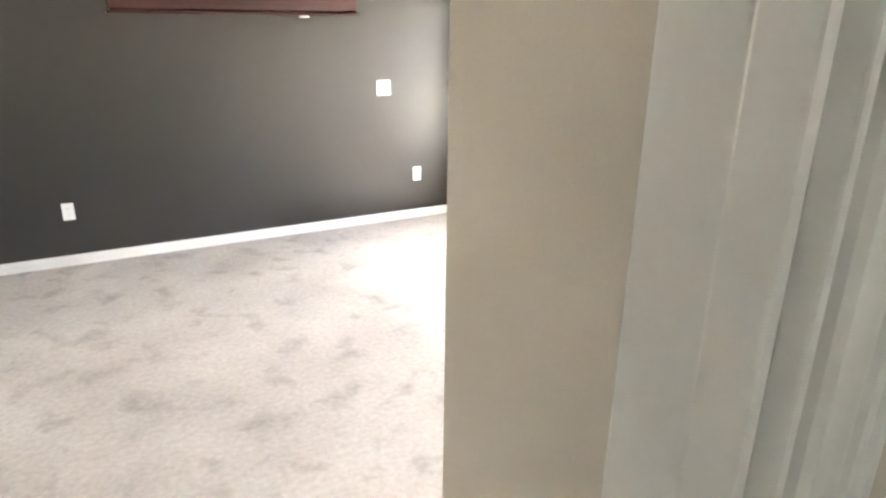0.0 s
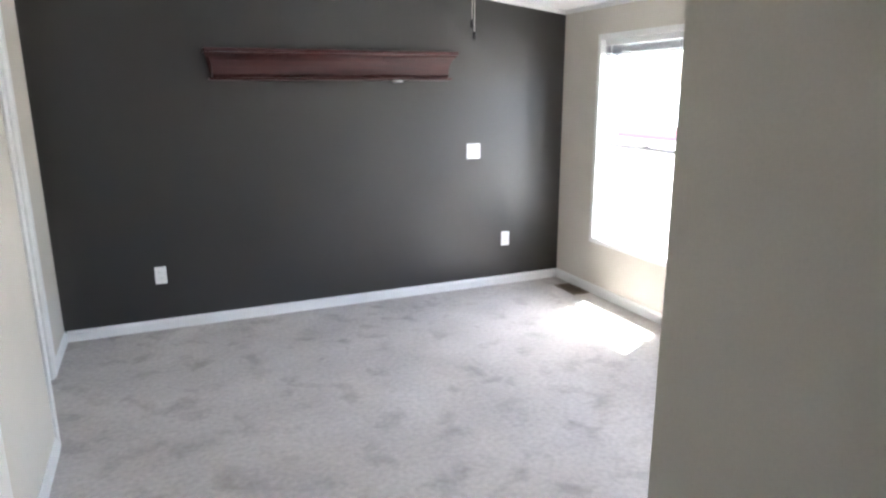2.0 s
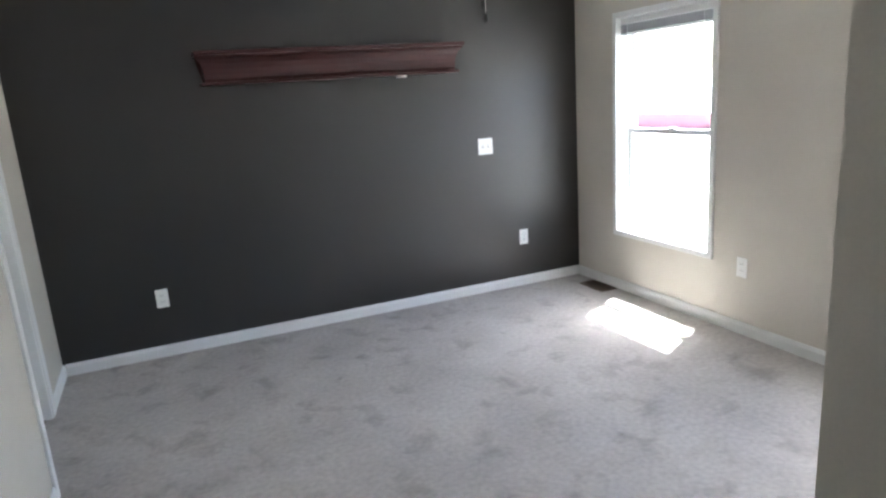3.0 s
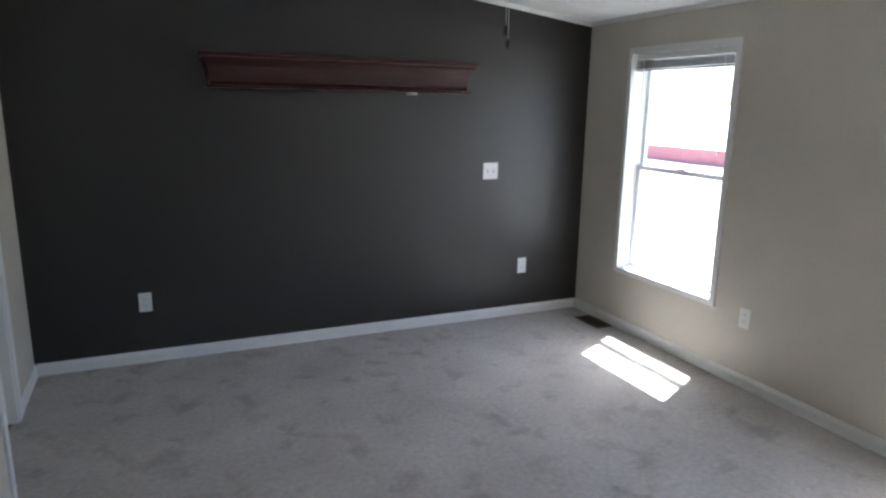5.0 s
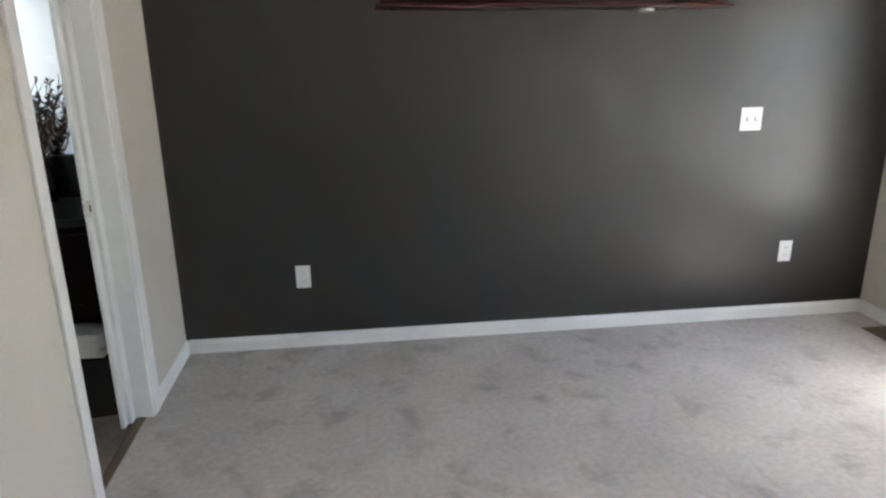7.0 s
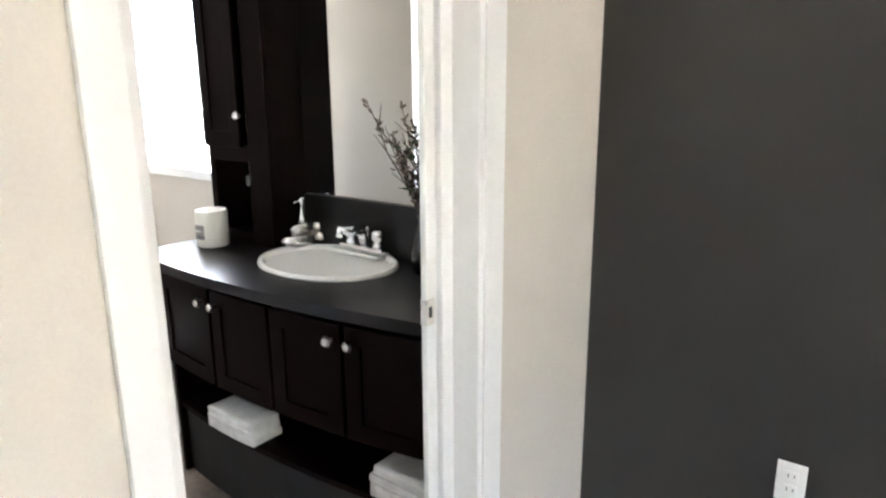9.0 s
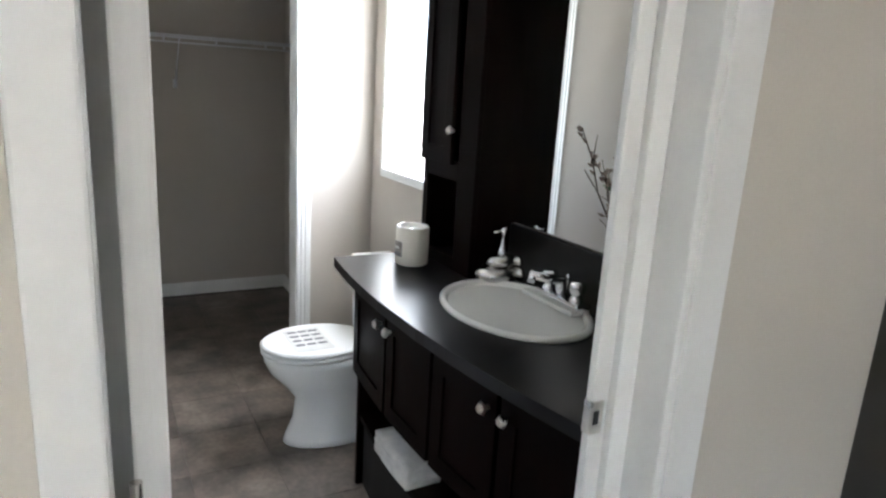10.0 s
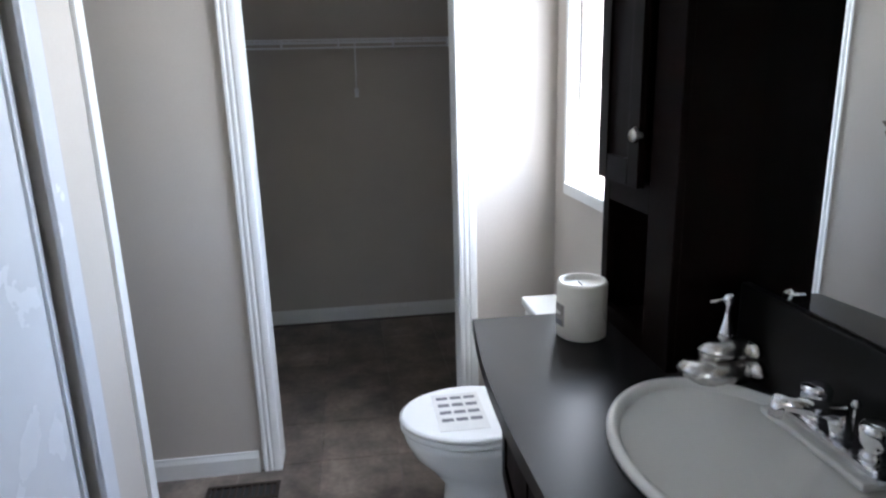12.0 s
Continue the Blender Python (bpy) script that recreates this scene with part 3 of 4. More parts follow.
# ---- cherry mantel shelf ----
def wall_shelf():
    top = thing("wall_shelf", (1.83, 0, 1.64), "reddish cherry wood mantel shelf with crown moulding", "shelf")
    x0, x1 = 0.985, 2.655
    z = 1.636
    prof = [(0.0, 0.0), (0.118, 0.0), (0.122, 0.012), (0.128, 0.018), (0.128, 0.045), (0.132, 0.075), (0.142, 0.105), (0.158, 0.130), (0.172, 0.142), (0.172, 0.152), (0.0, 0.152)]
    bm = B()
    c0, c1 = x0 + 0.035, x1 - 0.035
    k = len(prof)

    def ring(x, end):
        return [bm.verts.new((x + end * max(0, d - 0.128), -d, z + h)) for d, h in prof]

    a, b = ring(c0, -1), ring(c1, 1)
    for i in range(k):
        f = bm.faces.new((a[i], a[(i + 1) % k], b[(i + 1) % k], b[i]))
    bm.faces.new(a[::-1])
    bm.faces.new(b)
    part("moulding", bm, CHERRY, top)
    bm = B()
    bx(bm, (x0 - 0.012, -0.20, z + 0.152), (x1 + 0.012, 0.0, z + 0.176), 0.005)
    part("shelf_board", bm, CHERRY, top)
    bm = B()
    bx(bm, (x0 + 0.012, -0.148, z - 0.016), (x1 - 0.012, 0.0, z), 0.005)
    part("base_board", bm, CHERRY, top)
    for x in (2.25,):
        bm = B()
        lathe(bm, [(0.034, -0.010), (0.036, 0.0), (0.030, 0.004)], (x, -0.085, z - 0.020), 20)
        part("puck_light", bm, PLASTIC, top, "small pale puck light")
    return top


wall_shelf()

# ---- floor registers ----
def floor_vent(name, x0, x1, y0, y1, z, label, metal):
    top = thing(name, ((x0 + x1) / 2, (y0 + y1) / 2, z), label, "floor vent", "floor vents")
    bm = B()
    e = 0.016
    bx(bm, (x0, y0, z), (x0 + e, y1, z + 0.007), 0.002)
    bx(bm, (x1 - e, y0, z), (x1, y1, z + 0.007), 0.002)
    bx(bm, (x0 + e, y0, z), (x1 - e, y0 + e, z + 0.007), 0.002)
    bx(bm, (x0 + e, y1 - e, z), (x1 - e, y1, z + 0.007), 0.002)
    part("frame", bm, metal, top)
    # Flat dark sheet under the louvres, painted as the duct's shade.
    bm = B()
    bx(bm, (x0 + e, y0 + e, z - 0.002), (x1 - e, y1 - e, z + 0.001))
    part("duct", bm, SLOT_SHADE, top, "dark sheet painted as the shaded duct")
    n = 9
    for i in range(n):
        u = y0 + e + (y1 - y0 - 2 * e) * (i + 0.5) / n
        bm = B()
        bx(bm, (x0 + e, u - 0.005, z + 0.001), (x1 - e, u + 0.004, z + 0.006))
        part("louvre", bm, metal, top)
    return top


floor_vent("floor_vent", 3.515, 3.655, -0.505, -0.235, 0.0, "brown metal floor register set in the carpet", VENT)
floor_vent("floor_vent", -2.085, -1.985, -1.575, -1.315, 0.004, "dark brown floor register in the tile floor", VENTDARK)

# ---- pull chains of the ceiling fan ----
pc = thing("fan_pull_chains", (2.222, -1.348, 2.32), "two thin fan pull chains with black fobs", "pull chain")
bm = B()
lathe(bm, [(0.05, -0.02), (0.07, 0.02)], (2.222, -1.348, 2.315), 20)
part("canopy", bm, WHITE, pc, "white ceiling canopy")
for dx, zf in ((0.0, 1.885), (0.014, 1.825)):
    bm = B()
    rod(bm, (2.214 + dx, -1.348, zf), (2.214 + dx, -1.348, 2.30), 0.0014, 0.0014, 6)
    ch = part("chain", bm, NICKEL, pc)
    bm = B()
    lathe(bm, [(0.004, -0.024), (0.010, -0.016), (0.011, 0.0), (0.008, 0.014), (0.003, 0.022)], (2.214 + dx, -1.348, zf), 12)
    part("fob", bm, BLACK, ch, "black oval fob")

# ---- vanity ----
CT = 0.865


def front_y(x):
    """Bowed front of the vanity."""
    return -0.672 + 0.14 * (x + 0.85) ** 2


def bowed(bm, x0, x1, z0, z1, back, inset=0.0, n=8):
    """A slab whose front follows the bow; 'back' metres deep, or to a fixed y if negative."""
    rows = []
    for i in range(n + 1):
        x = x0 + (x1 - x0) * i / n
        f = front_y(x) + inset
        k = back if back < 0 else f + back
        rows.append([bm.verts.new((x, f, z0)), bm.verts.new((x, f, z1)), bm.verts.new((x, k, z1)), bm.verts.new((x, k, z0))])
    for a, b in zip(rows, rows[1:]):
        for j in range(4):
            bm.faces.new((a[j], b[j], b[(j + 1) % 4], a[(j + 1) % 4]))
    bm.faces.new(rows[0])
    bm.faces.new(rows[-1][::-1])
    return bm


vx0, vx1 = -1.325, -0.105
van = thing("vanity_cabinet", (-0.72, -0.5, 0), "dark espresso vanity cabinet with bowed front and open shelf", "cabinet")
bm = B()
bx(bm, (vx0, -0.632, 0.0), (vx0 + 0.02, NB, 0.82), 0.002)
bx(bm, (vx1 - 0.02, -0.565, 0.0), (vx1, NB, 0.82), 0.002)
bx(bm, (vx0 + 0.02, -0.27, 0.0), (vx1 - 0.02, NB, 0.82))
part("carcass", bm, ESPRESSO, van)
bm = B()
bowed(bm, vx0 + 0.02, vx1 - 0.02, 0.262, 0.282, -0.27, 0.02)
part("open_shelf", bm, ESPRESSO, van)
bm = B()
bowed(bm, vx0 + 0.02, vx1 - 0.02, 0.455, 0.475, -0.27, 0.02)
part("cabinet_floor", bm, ESPRESSO, van)
bm = B()
bowed(bm, vx0 + 0.02, vx1 - 0.02, 0.775, 0.822, 0.02, 0.012)
part("top_rail", bm, ESPRESSO, van)
bm = B()
bowed(bm, vx0 + 0.02, vx1 - 0.02, 0.0, 0.262, 0.02, 0.035)
part("plinth", bm, ESPRESSOIN, van)
doors = [(-1.308, -0.982, -1.012), (-0.966, -0.690, -0.936), (-0.674, -0.410, -0.437), (-0.394, -0.128, -0.367)]
for a, b, kx in doors:
    bm = B()
    bowed(bm, a, b, 0.462, 0.788, 0.018, -0.006)
    d = part("cabinet_door", bm, ESPRESSO, van)
    bm = B()
    for u, v, z0, z1 in ((a, a + 0.05, 0.462, 0.788), (b - 0.05, b, 0.462, 0.788), (a + 0.05, b - 0.05, 0.738, 0.788), (a + 0.05, b - 0.05, 0.462, 0.512)):
        bowed(bm, u, v, z0, z1, 0.010, -0.013, 4)
    part("door_frame", bm, ESPRESSO, d)
    bm = B()
    y = front_y(kx) - 0.013
    rod(bm, (kx, y, 0.742), (kx, y - 0.012, 0.742), 0.006, 0.006, 12)
    rod(bm, (kx, y - 0.010, 0.742), (kx, y - 0.018, 0.742), 0.008, 0.016, 16)
    rod(bm, (kx, y - 0.018, 0.742), (kx, y - 0.027, 0.742), 0.016, 0.010, 16)
    part("knob", bm, NICKEL, d, "round nickel knob")

BCX, BCY, BA, BB = -0.692, -0.433, 0.252, 0.186
ctop = thing("countertop", (-0.74, -0.5, CT), "dark glossy laminate vanity countertop with bowed edge", "countertop")
bm = B()
n = 28
cx0, cx1 = -1.348, -0.103
hole_top, hole_bot, outer_top, outer_bot = [], [], [], []
hn = 48


def edge_point(a):
    """Where a ray from the basin's centre leaves the counter's outline."""
    dx, dy = math.cos(a), math.sin(a)
    s = 0.02
    while s < 1.2:
        x, y = BCX + dx * s, BCY + dy * s
        if x < cx0 or x > cx1 or y > NB or y < front_y(x) - 0.080:
            break
        s += 0.002
    return BCX + dx * s, BCY + dy * s


angles = sorted([2 * math.pi * i / hn for i in range(hn)] + [math.atan2(NB - BCY, cx0 - BCX), math.atan2(NB - BCY, cx1 - BCX) % (2 * math.pi), math.atan2(front_y(cx0) - 0.080 - BCY, cx0 - BCX) % (2 * math.pi), math.atan2(front_y(cx1) - 0.080 - BCY, cx1 - BCX) % (2 * math.pi)])
for a in angles:
    hx, hy = BCX + 0.218 * math.cos(a), BCY + 0.166 * math.sin(a)
    ex, ey = edge_point(a)
    hole_top.append(bm.verts.new((hx, hy, CT)))
    hole_bot.append(bm.verts.new((hx, hy, CT - 0.032)))
    outer_top.append(bm.verts.new((ex, ey, CT)))
    outer_bot.append(bm.verts.new((ex, ey, CT - 0.032)))
k = len(angles)
for i in range(k):
    j = (i + 1) % k
    bm.faces.new((hole_top[i], outer_top[i], outer_top[j], hole_top[j]))
    bm.faces.new((hole_bot[j], outer_bot[j], outer_bot[i], hole_bot[i]))
    bm.faces.new((outer_top[i], outer_bot[i], outer_bot[j], outer_top[j]))
    bm.faces.new((hole_top[j], hole_bot[j], hole_bot[i], hole_top[i]))
part("slab", bm, LAMINATE, ctop)
bm = B()
bx(bm, (-0.980, NB - 0.018, CT), (cx1, NB, CT + 0.175), 0.004)
part("backsplash", bm, LAMINATE, ctop)

# oval drop-in basin
bs = thing("wash_basin", (BCX, BCY, CT), "oval bone-white drop-in wash basin in the countertop", "sink")
bm = B()
lathe(bm, [(0.02, -0.145), (0.09, -0.140), (0.160, -0.115), (0.205, -0.070), (0.222, -0.020), (0.228, 0.006), (0.238, 0.016), (0.250, 0.014), (0.256, 0.006), (0.256, 0.0005)], (BCX, BCY, CT), 56, BA / 0.256, BB / 0.256)
part("bowl", bm, BASIN, bs)
bm = B()
lathe(bm, [(0.024, -0.143), (0.024, -0.139), (0.012, -0.1385)], (BCX, BCY, CT), 20)
part("drain", bm, CHROME, bs, "chrome drain")
bm = B()
bx(bm, (BCX - 0.115, BCY + 0.105, CT + 0.003), (BCX + 0.115, BCY + 0.176, CT + 0.0165), 0.006)
part("faucet_deck", bm, BASIN, bs)

fa = thing("faucet", (-0.64, -0.312, CT + 0.017), "chrome two-handle faucet on the basin", "faucet")
fz = CT + 0.017
bm = B()
bx(bm, (-0.735, -0.338, fz), (-0.545, -0.288, fz + 0.018), 0.008)
part("base_plate", bm, CHROME, fa)
for x in (-0.70, -0.58):
    bm = B()
    lathe(bm, [(0.021, 0.0), (0.018, 0.012), (0.013, 0.018), (0.021, 0.028), (0.023, 0.050), (0.019, 0.056), (0.008, 0.058)], (x, -0.313, fz + 0.016), 14)
    part("handle", bm, CHROME, fa)
bm = B()
rod(bm, (-0.64, -0.313, fz + 0.015), (-0.64, -0.325, fz + 0.060), 0.016, 0.014, 14)
rod(bm, (-0.64, -0.318, fz + 0.056), (-0.645, -0.42, fz + 0.084), 0.014, 0.011, 14)
rod(bm, (-0.645, -0.412, fz + 0.088), (-0.645, -0.420, fz + 0.060), 0.011, 0.010, 14)
part("spout", bm, CHROME, fa)
bm = B()
rod(bm, (-0.64, -0.297, fz + 0.015), (-0.64, -0.297, fz + 0.062), 0.003, 0.003, 8)
lathe(bm, [(0.004, 0), (0.008, 0.008), (0.004, 0.016)], (-0.64, -0.297, fz + 0.060), 10)
part("lift_rod", bm, CHROME, fa)

fa.location += Vector((-0.015, 0.012, 0.006))

# mirror over the backsplash
mi = thing("wall_mirror", (-0.56, NB, 1.5), "large frameless mirror above the dark backsplash", "mirror")
bm = B()
bx(bm, (-0.972, NB - 0.012, CT + 0.180), (-0.115, NB - 0.006, 2.0), 0.0015)
part("glass", bm, MIRROR, mi)
bm = B()
bx(bm, (-0.979, NB - 0.006, CT + 0.177), (-0.108, NB - 0.001, 2.006))
part("backing", bm, ESPRESSOIN, mi)

# linen tower on the counter
tw = thing("linen_tower", (-1.19, -0.33, CT), "tall dark espresso tower cabinet standing on the countertop", "cabinet")
tx0, tx1, ty, tz1 = -1.325, -0.982, -0.392, 2.20
for nm, a, b in (("side_panel", (tx0, ty, CT), (tx0 + 0.02, NB, tz1)), ("side_panel", (tx1 - 0.02, ty, CT), (tx1, NB, tz1)), ("back_panel", (tx0 + 0.02, NB - 0.012, CT), (tx1 - 0.02, NB, tz1)),
                 ("top_panel", (tx0 + 0.02, ty, tz1 - 0.02), (tx1 - 0.02, NB - 0.012, tz1)), ("shelf", (tx0 + 0.02, ty, 1.165), (tx1 - 0.02, NB - 0.012, 1.185)),
                 ("bottom_panel", (tx0 + 0.02, ty, CT), (tx1 - 0.02, NB - 0.012, CT + 0.02))):
    part(nm, bx(B(), a, b), ESPRESSO, tw)
bm = B()
bx(bm, (tx0, ty - 0.016, CT), (tx0 + 0.035, ty, tz1), 0.002)
bx(bm, (tx1 - 0.108, ty - 0.016, CT), (tx1, ty, tz1), 0.002)
bx(bm, (tx0 + 0.035, ty - 0.016, 1.155), (tx1 - 0.108, ty, 1.215), 0.002)
bx(bm, (tx0 + 0.035, ty - 0.016, CT), (tx1 - 0.108, ty, CT + 0.04), 0.002)
part("face_frame", bm, ESPRESSO, tw)
bm = B()
bx(bm, (tx0 + 0.006, ty - 0.028, 1.205), (tx1 - 0.128, ty - 0.0165, 2.16), 0.004)
td = part("cabinet_door", bm, ESPRESSO, tw)
bm = B()
for a, b, c, d in ((tx0 + 0.006, tx0 + 0.056, 1.205, 2.16), (tx1 - 0.178, tx1 - 0.128, 1.205, 2.16), (tx0 + 0.056, tx1 - 0.178, 1.205, 1.26), (tx0 + 0.056, tx1 - 0.178, 2.105, 2.16)):
    bx(bm, (a, ty - 0.034, c), (b, ty - 0.0275, d), 0.002)
part("door_frame", bm, ESPRESSO, td)
bm = B()
rod(bm, (-1.098, ty - 0.033, 1.312), (-1.098, ty - 0.043, 1.312), 0.006, 0.006, 12)
rod(bm, (-1.098, ty - 0.041, 1.312), (-1.098, ty - 0.048, 1.312), 0.008, 0.016, 16)
rod(bm, (-1.098, ty - 0.048, 1.312), (-1.098, ty - 0.057, 1.312), 0.016, 0.010, 16)
part("knob", bm, NICKEL, td, "round nickel knob")

# candle
cd = thing("jar_candle", (-1.207, -0.497, CT), "ivory pillar candle with a printed label on the counter", "candle")
bm = B()
lathe(bm, [(0.050, 0.0), (0.055, 0.004), (0.055, 0.122), (0.052, 0.128), (0.046, 0.128), (0.044, 0.118), (0.010, 0.116)], (-1.207, -0.497, CT), 36)
part("jar", bm, CANDLE, cd)
bm = B()
rod(bm, (-1.207, -0.497, CT + 0.115), (-1.204, -0.507, CT + 0.126), 0.0015, 0.001, 6)
part("wick", bm, BLACK, cd)


def label_patch(parent, a0, a1, z0, z1, r, material, name):
    bm = B()
    n = 8
    rows = [[bm.verts.new((-1.207 + rr * math.cos(radians(a)), -0.497 + rr * math.sin(radians(a)), CT + z)) for rr, z in ((r, z0), (r, z1), (r - 0.0006, z1), (r - 0.0006, z0))] for a in [a0 + (a1 - a0) * i / n for i in range(n + 1)]]
    for p, q in zip(rows, rows[1:]):
        for j in range(4):
            bm.faces.new((p[j], q[j], q[(j + 1) % 4], p[(j + 1) % 4]))
    bm.faces.new(rows[0])
    bm.faces.new(rows[-1][::-1])
    return part(name, bm, material, parent)


label_patch(cd, 235, 298, 0.030, 0.080, 0.0562, LABEL, "label")
label_patch(cd, 246, 292, 0.032, 0.044, 0.0568, INK, "label_bar")
label_patch(cd, 250, 285, 0.056, 0.062, 0.0568, PAPER, "label_bar")

# pewter soap dispenser set
sd = thing("soap_dispenser", (-0.95, -0.325, CT), "pewter soap dispenser shaped like stacked pebbles", "soap dispenser")
bm = B()
lathe(bm, [(0.034, 0.0), (0.068, 0.009), (0.077, 0.026), (0.066, 0.044), (0.030, 0.052)], (-0.955, -0.338, CT), 28, 0.75, 1.0)
part("lower_pebble", bm, PEWTER, sd)
bm = B()
lathe(bm, [(0.020, 0.0), (0.046, 0.008), (0.050, 0.022), (0.040, 0.036), (0.014, 0.044)], (-0.948, -0.330, CT + 0.046), 28, 0.78, 1.05)
part("upper_pebble", bm, PEWTER, sd)
bm = B()
lathe(bm, [(0.018, 0.0), (0.014, 0.012), (0.008, 0.030), (0.005, 0.046), (0.005, 0.060), (0.010, 0.066), (0.010, 0.080), (0.006, 0.085)], (-0.948, -0.330, CT + 0.088), 14)
rod(bm, (-0.948, -0.330, CT + 0.162), (-0.948, -0.366, CT + 0.158), 0.004, 0.003, 8)
part("pump", bm, CHROME, sd, "chrome pump")
# Two small flattened pewter lobes close to the backsplash.
for px, pz, pr in ((-0.915, 0.012, 0.030), (-0.925, 0.052, 0.024)):
    bm = B()
    lathe(bm, [(pr * 0.4, 0.0), (pr * 0.9, pr * 0.3), (pr, pr * 0.7), (pr * 0.75, pr * 1.15), (pr * 0.3, pr * 1.35)], (px, -0.288, CT + pz), 20, 1.0, 0.6)
    part("side_lobe", bm, PEWTER, sd)

sd.location += Vector((0.014, 0.010, 0.0))

# twig arrangement
pl = thing("twig_arrangement", (-0.39, -0.335, CT), "budding twigs with a few leaves in a dark vase", "plant")
bm = B()
lathe(bm, [(0.030, 0.0), (0.040, 0.01), (0.046, 0.06), (0.036, 0.12), (0.026, 0.16), (0.030, 0.175), (0.024, 0.175), (0.018, 0.16), (0.010, 0.06)], (-0.39, -0.335, CT), 26)
part("vase", bm, VASE, pl, "dark glossy vase")
rng = random.Random(7)
for i in range(26):
    a = rng.uniform(0, 6.28)
    lean = rng.uniform(0.05, 0.19)
    top_z = rng.uniform(0.30, 0.50)
    p = Vector((-0.39, -0.335, CT + 0.15))
    q = Vector((-0.42 + lean * math.cos(a), min(-0.275, -0.335 + lean * 0.5 * math.sin(a)), CT + top_z))
    pts = [p]
    for s in range(1, 6):
        u = s / 5
        pts.append(p.lerp(q, u) + Vector((rng.uniform(-0.012, 0.012), rng.uniform(-0.010, 0.010), 0.02 * u * u)))
    bm = B()
    for s, (u, v) in enumerate(zip(pts, pts[1:])):
        rod(bm, u, v, 0.0030 - 0.0004 * s, 0.0026 - 0.0004 * s, 6)
    for s in range(2):
        u = pts[rng.choice((2, 3, 4))]
        rod(bm, u, u + Vector((rng.uniform(-0.07, 0.05), rng.uniform(-0.03, 0.0), rng.uniform(0.02, 0.07))), 0.0016, 0.0007, 5)
    twig = part("twig", bm, TWIG, pl)
    bm = B()
    for s in range(16):
        k = rng.randrange(1, 5)
        c = pts[k].lerp(pts[k + 1], rng.random()) + Vector((rng.uniform(-0.006, 0.006), rng.uniform(-0.006, 0.006), 0))
        d = Vector((rng.uniform(-1, 1), rng.uniform(-1, 1), rng.uniform(0.4, 1))).normalized()
        rod(bm, c, c + d * 0.008, 0.002, 0.0045, 6)
        rod(bm, c + d * 0.008, c + d * 0.018, 0.0045, 0.001, 6)
    part("bud_spray", bm, BUD if i % 3 else TWIG, twig)["kind"] = "stuff"
for i in range(12):
    a = rng.uniform(0, 6.28)
    c = Vector((-0.405 + rng.uniform(-0.05, 0.05), -0.345 + rng.uniform(-0.03, 0.03), CT + rng.uniform(0.20, 0.40)))
    d = Vector((math.cos(a), 0.5 * math.sin(a), rng.uniform(0.0, 0.7))).normalized()
    s = d.cross(Vector((0, 0, 1))).normalized()
    up = s.cross(d) * 0.003
    bm = B()
    L, wd = 0.042, 0.013
    ring = [c, c + d * L * 0.4 + s * wd + up, c + d * L, c + d * L * 0.4 - s * wd + up]
    a4 = [bm.verts.new(v) for v in ring]
    b4 = [bm.verts.new(v + Vector((0, 0, 0.0012))) for v in ring]
    bm.faces.new(a4)
    bm.faces.new(b4[::-1])
    for j in range(4):
        bm.faces.new((a4[j], b4[j], b4[(j + 1) % 4], a4[(j + 1) % 4]))
    part("leaf", bm, LEAF, pl)

pl.location.x += 0.022


# folded towels on the open shelf
def towel(x0, x1, y0, y1, z, layers, seed):
    top = thing("folded_towel", ((x0 + x1) / 2, (y0 + y1) / 2, z), "white folded towel lying on the open vanity shelf", "towel", "folded towels")
    r = random.Random(seed)
    for i in range(layers):
        bm = B()
        h = 0.024
        j = [r.uniform(-0.008, 0.008) for _ in range(4)]
        bx(bm, (x0 + j[0], y0 + j[1], z + i * h), (x1 + j[2], y1 + j[3], z + (i + 1) * h - 0.0015))
        bmesh.ops.subdivide_edges(bm, edges=bm.edges, cuts=5, use_grid_fill=True)
        for v in bm.verts:
            w = noise.noise(v.co * 14 + Vector((seed, i, 0)))
            v.co += Vector((0.006 * w, 0.006 * noise.noise(v.co * 11), 0.004 * w))
        for f in bm.faces:
            f.smooth = True
        part("fold", bm, TOWEL, top)
    return top


towel(-0.345, -0.140, -0.620, -0.47, 0.284, 4, 3)
towel(-1.070, -0.830, -0.670, -0.55, 0.284, 3, 11)

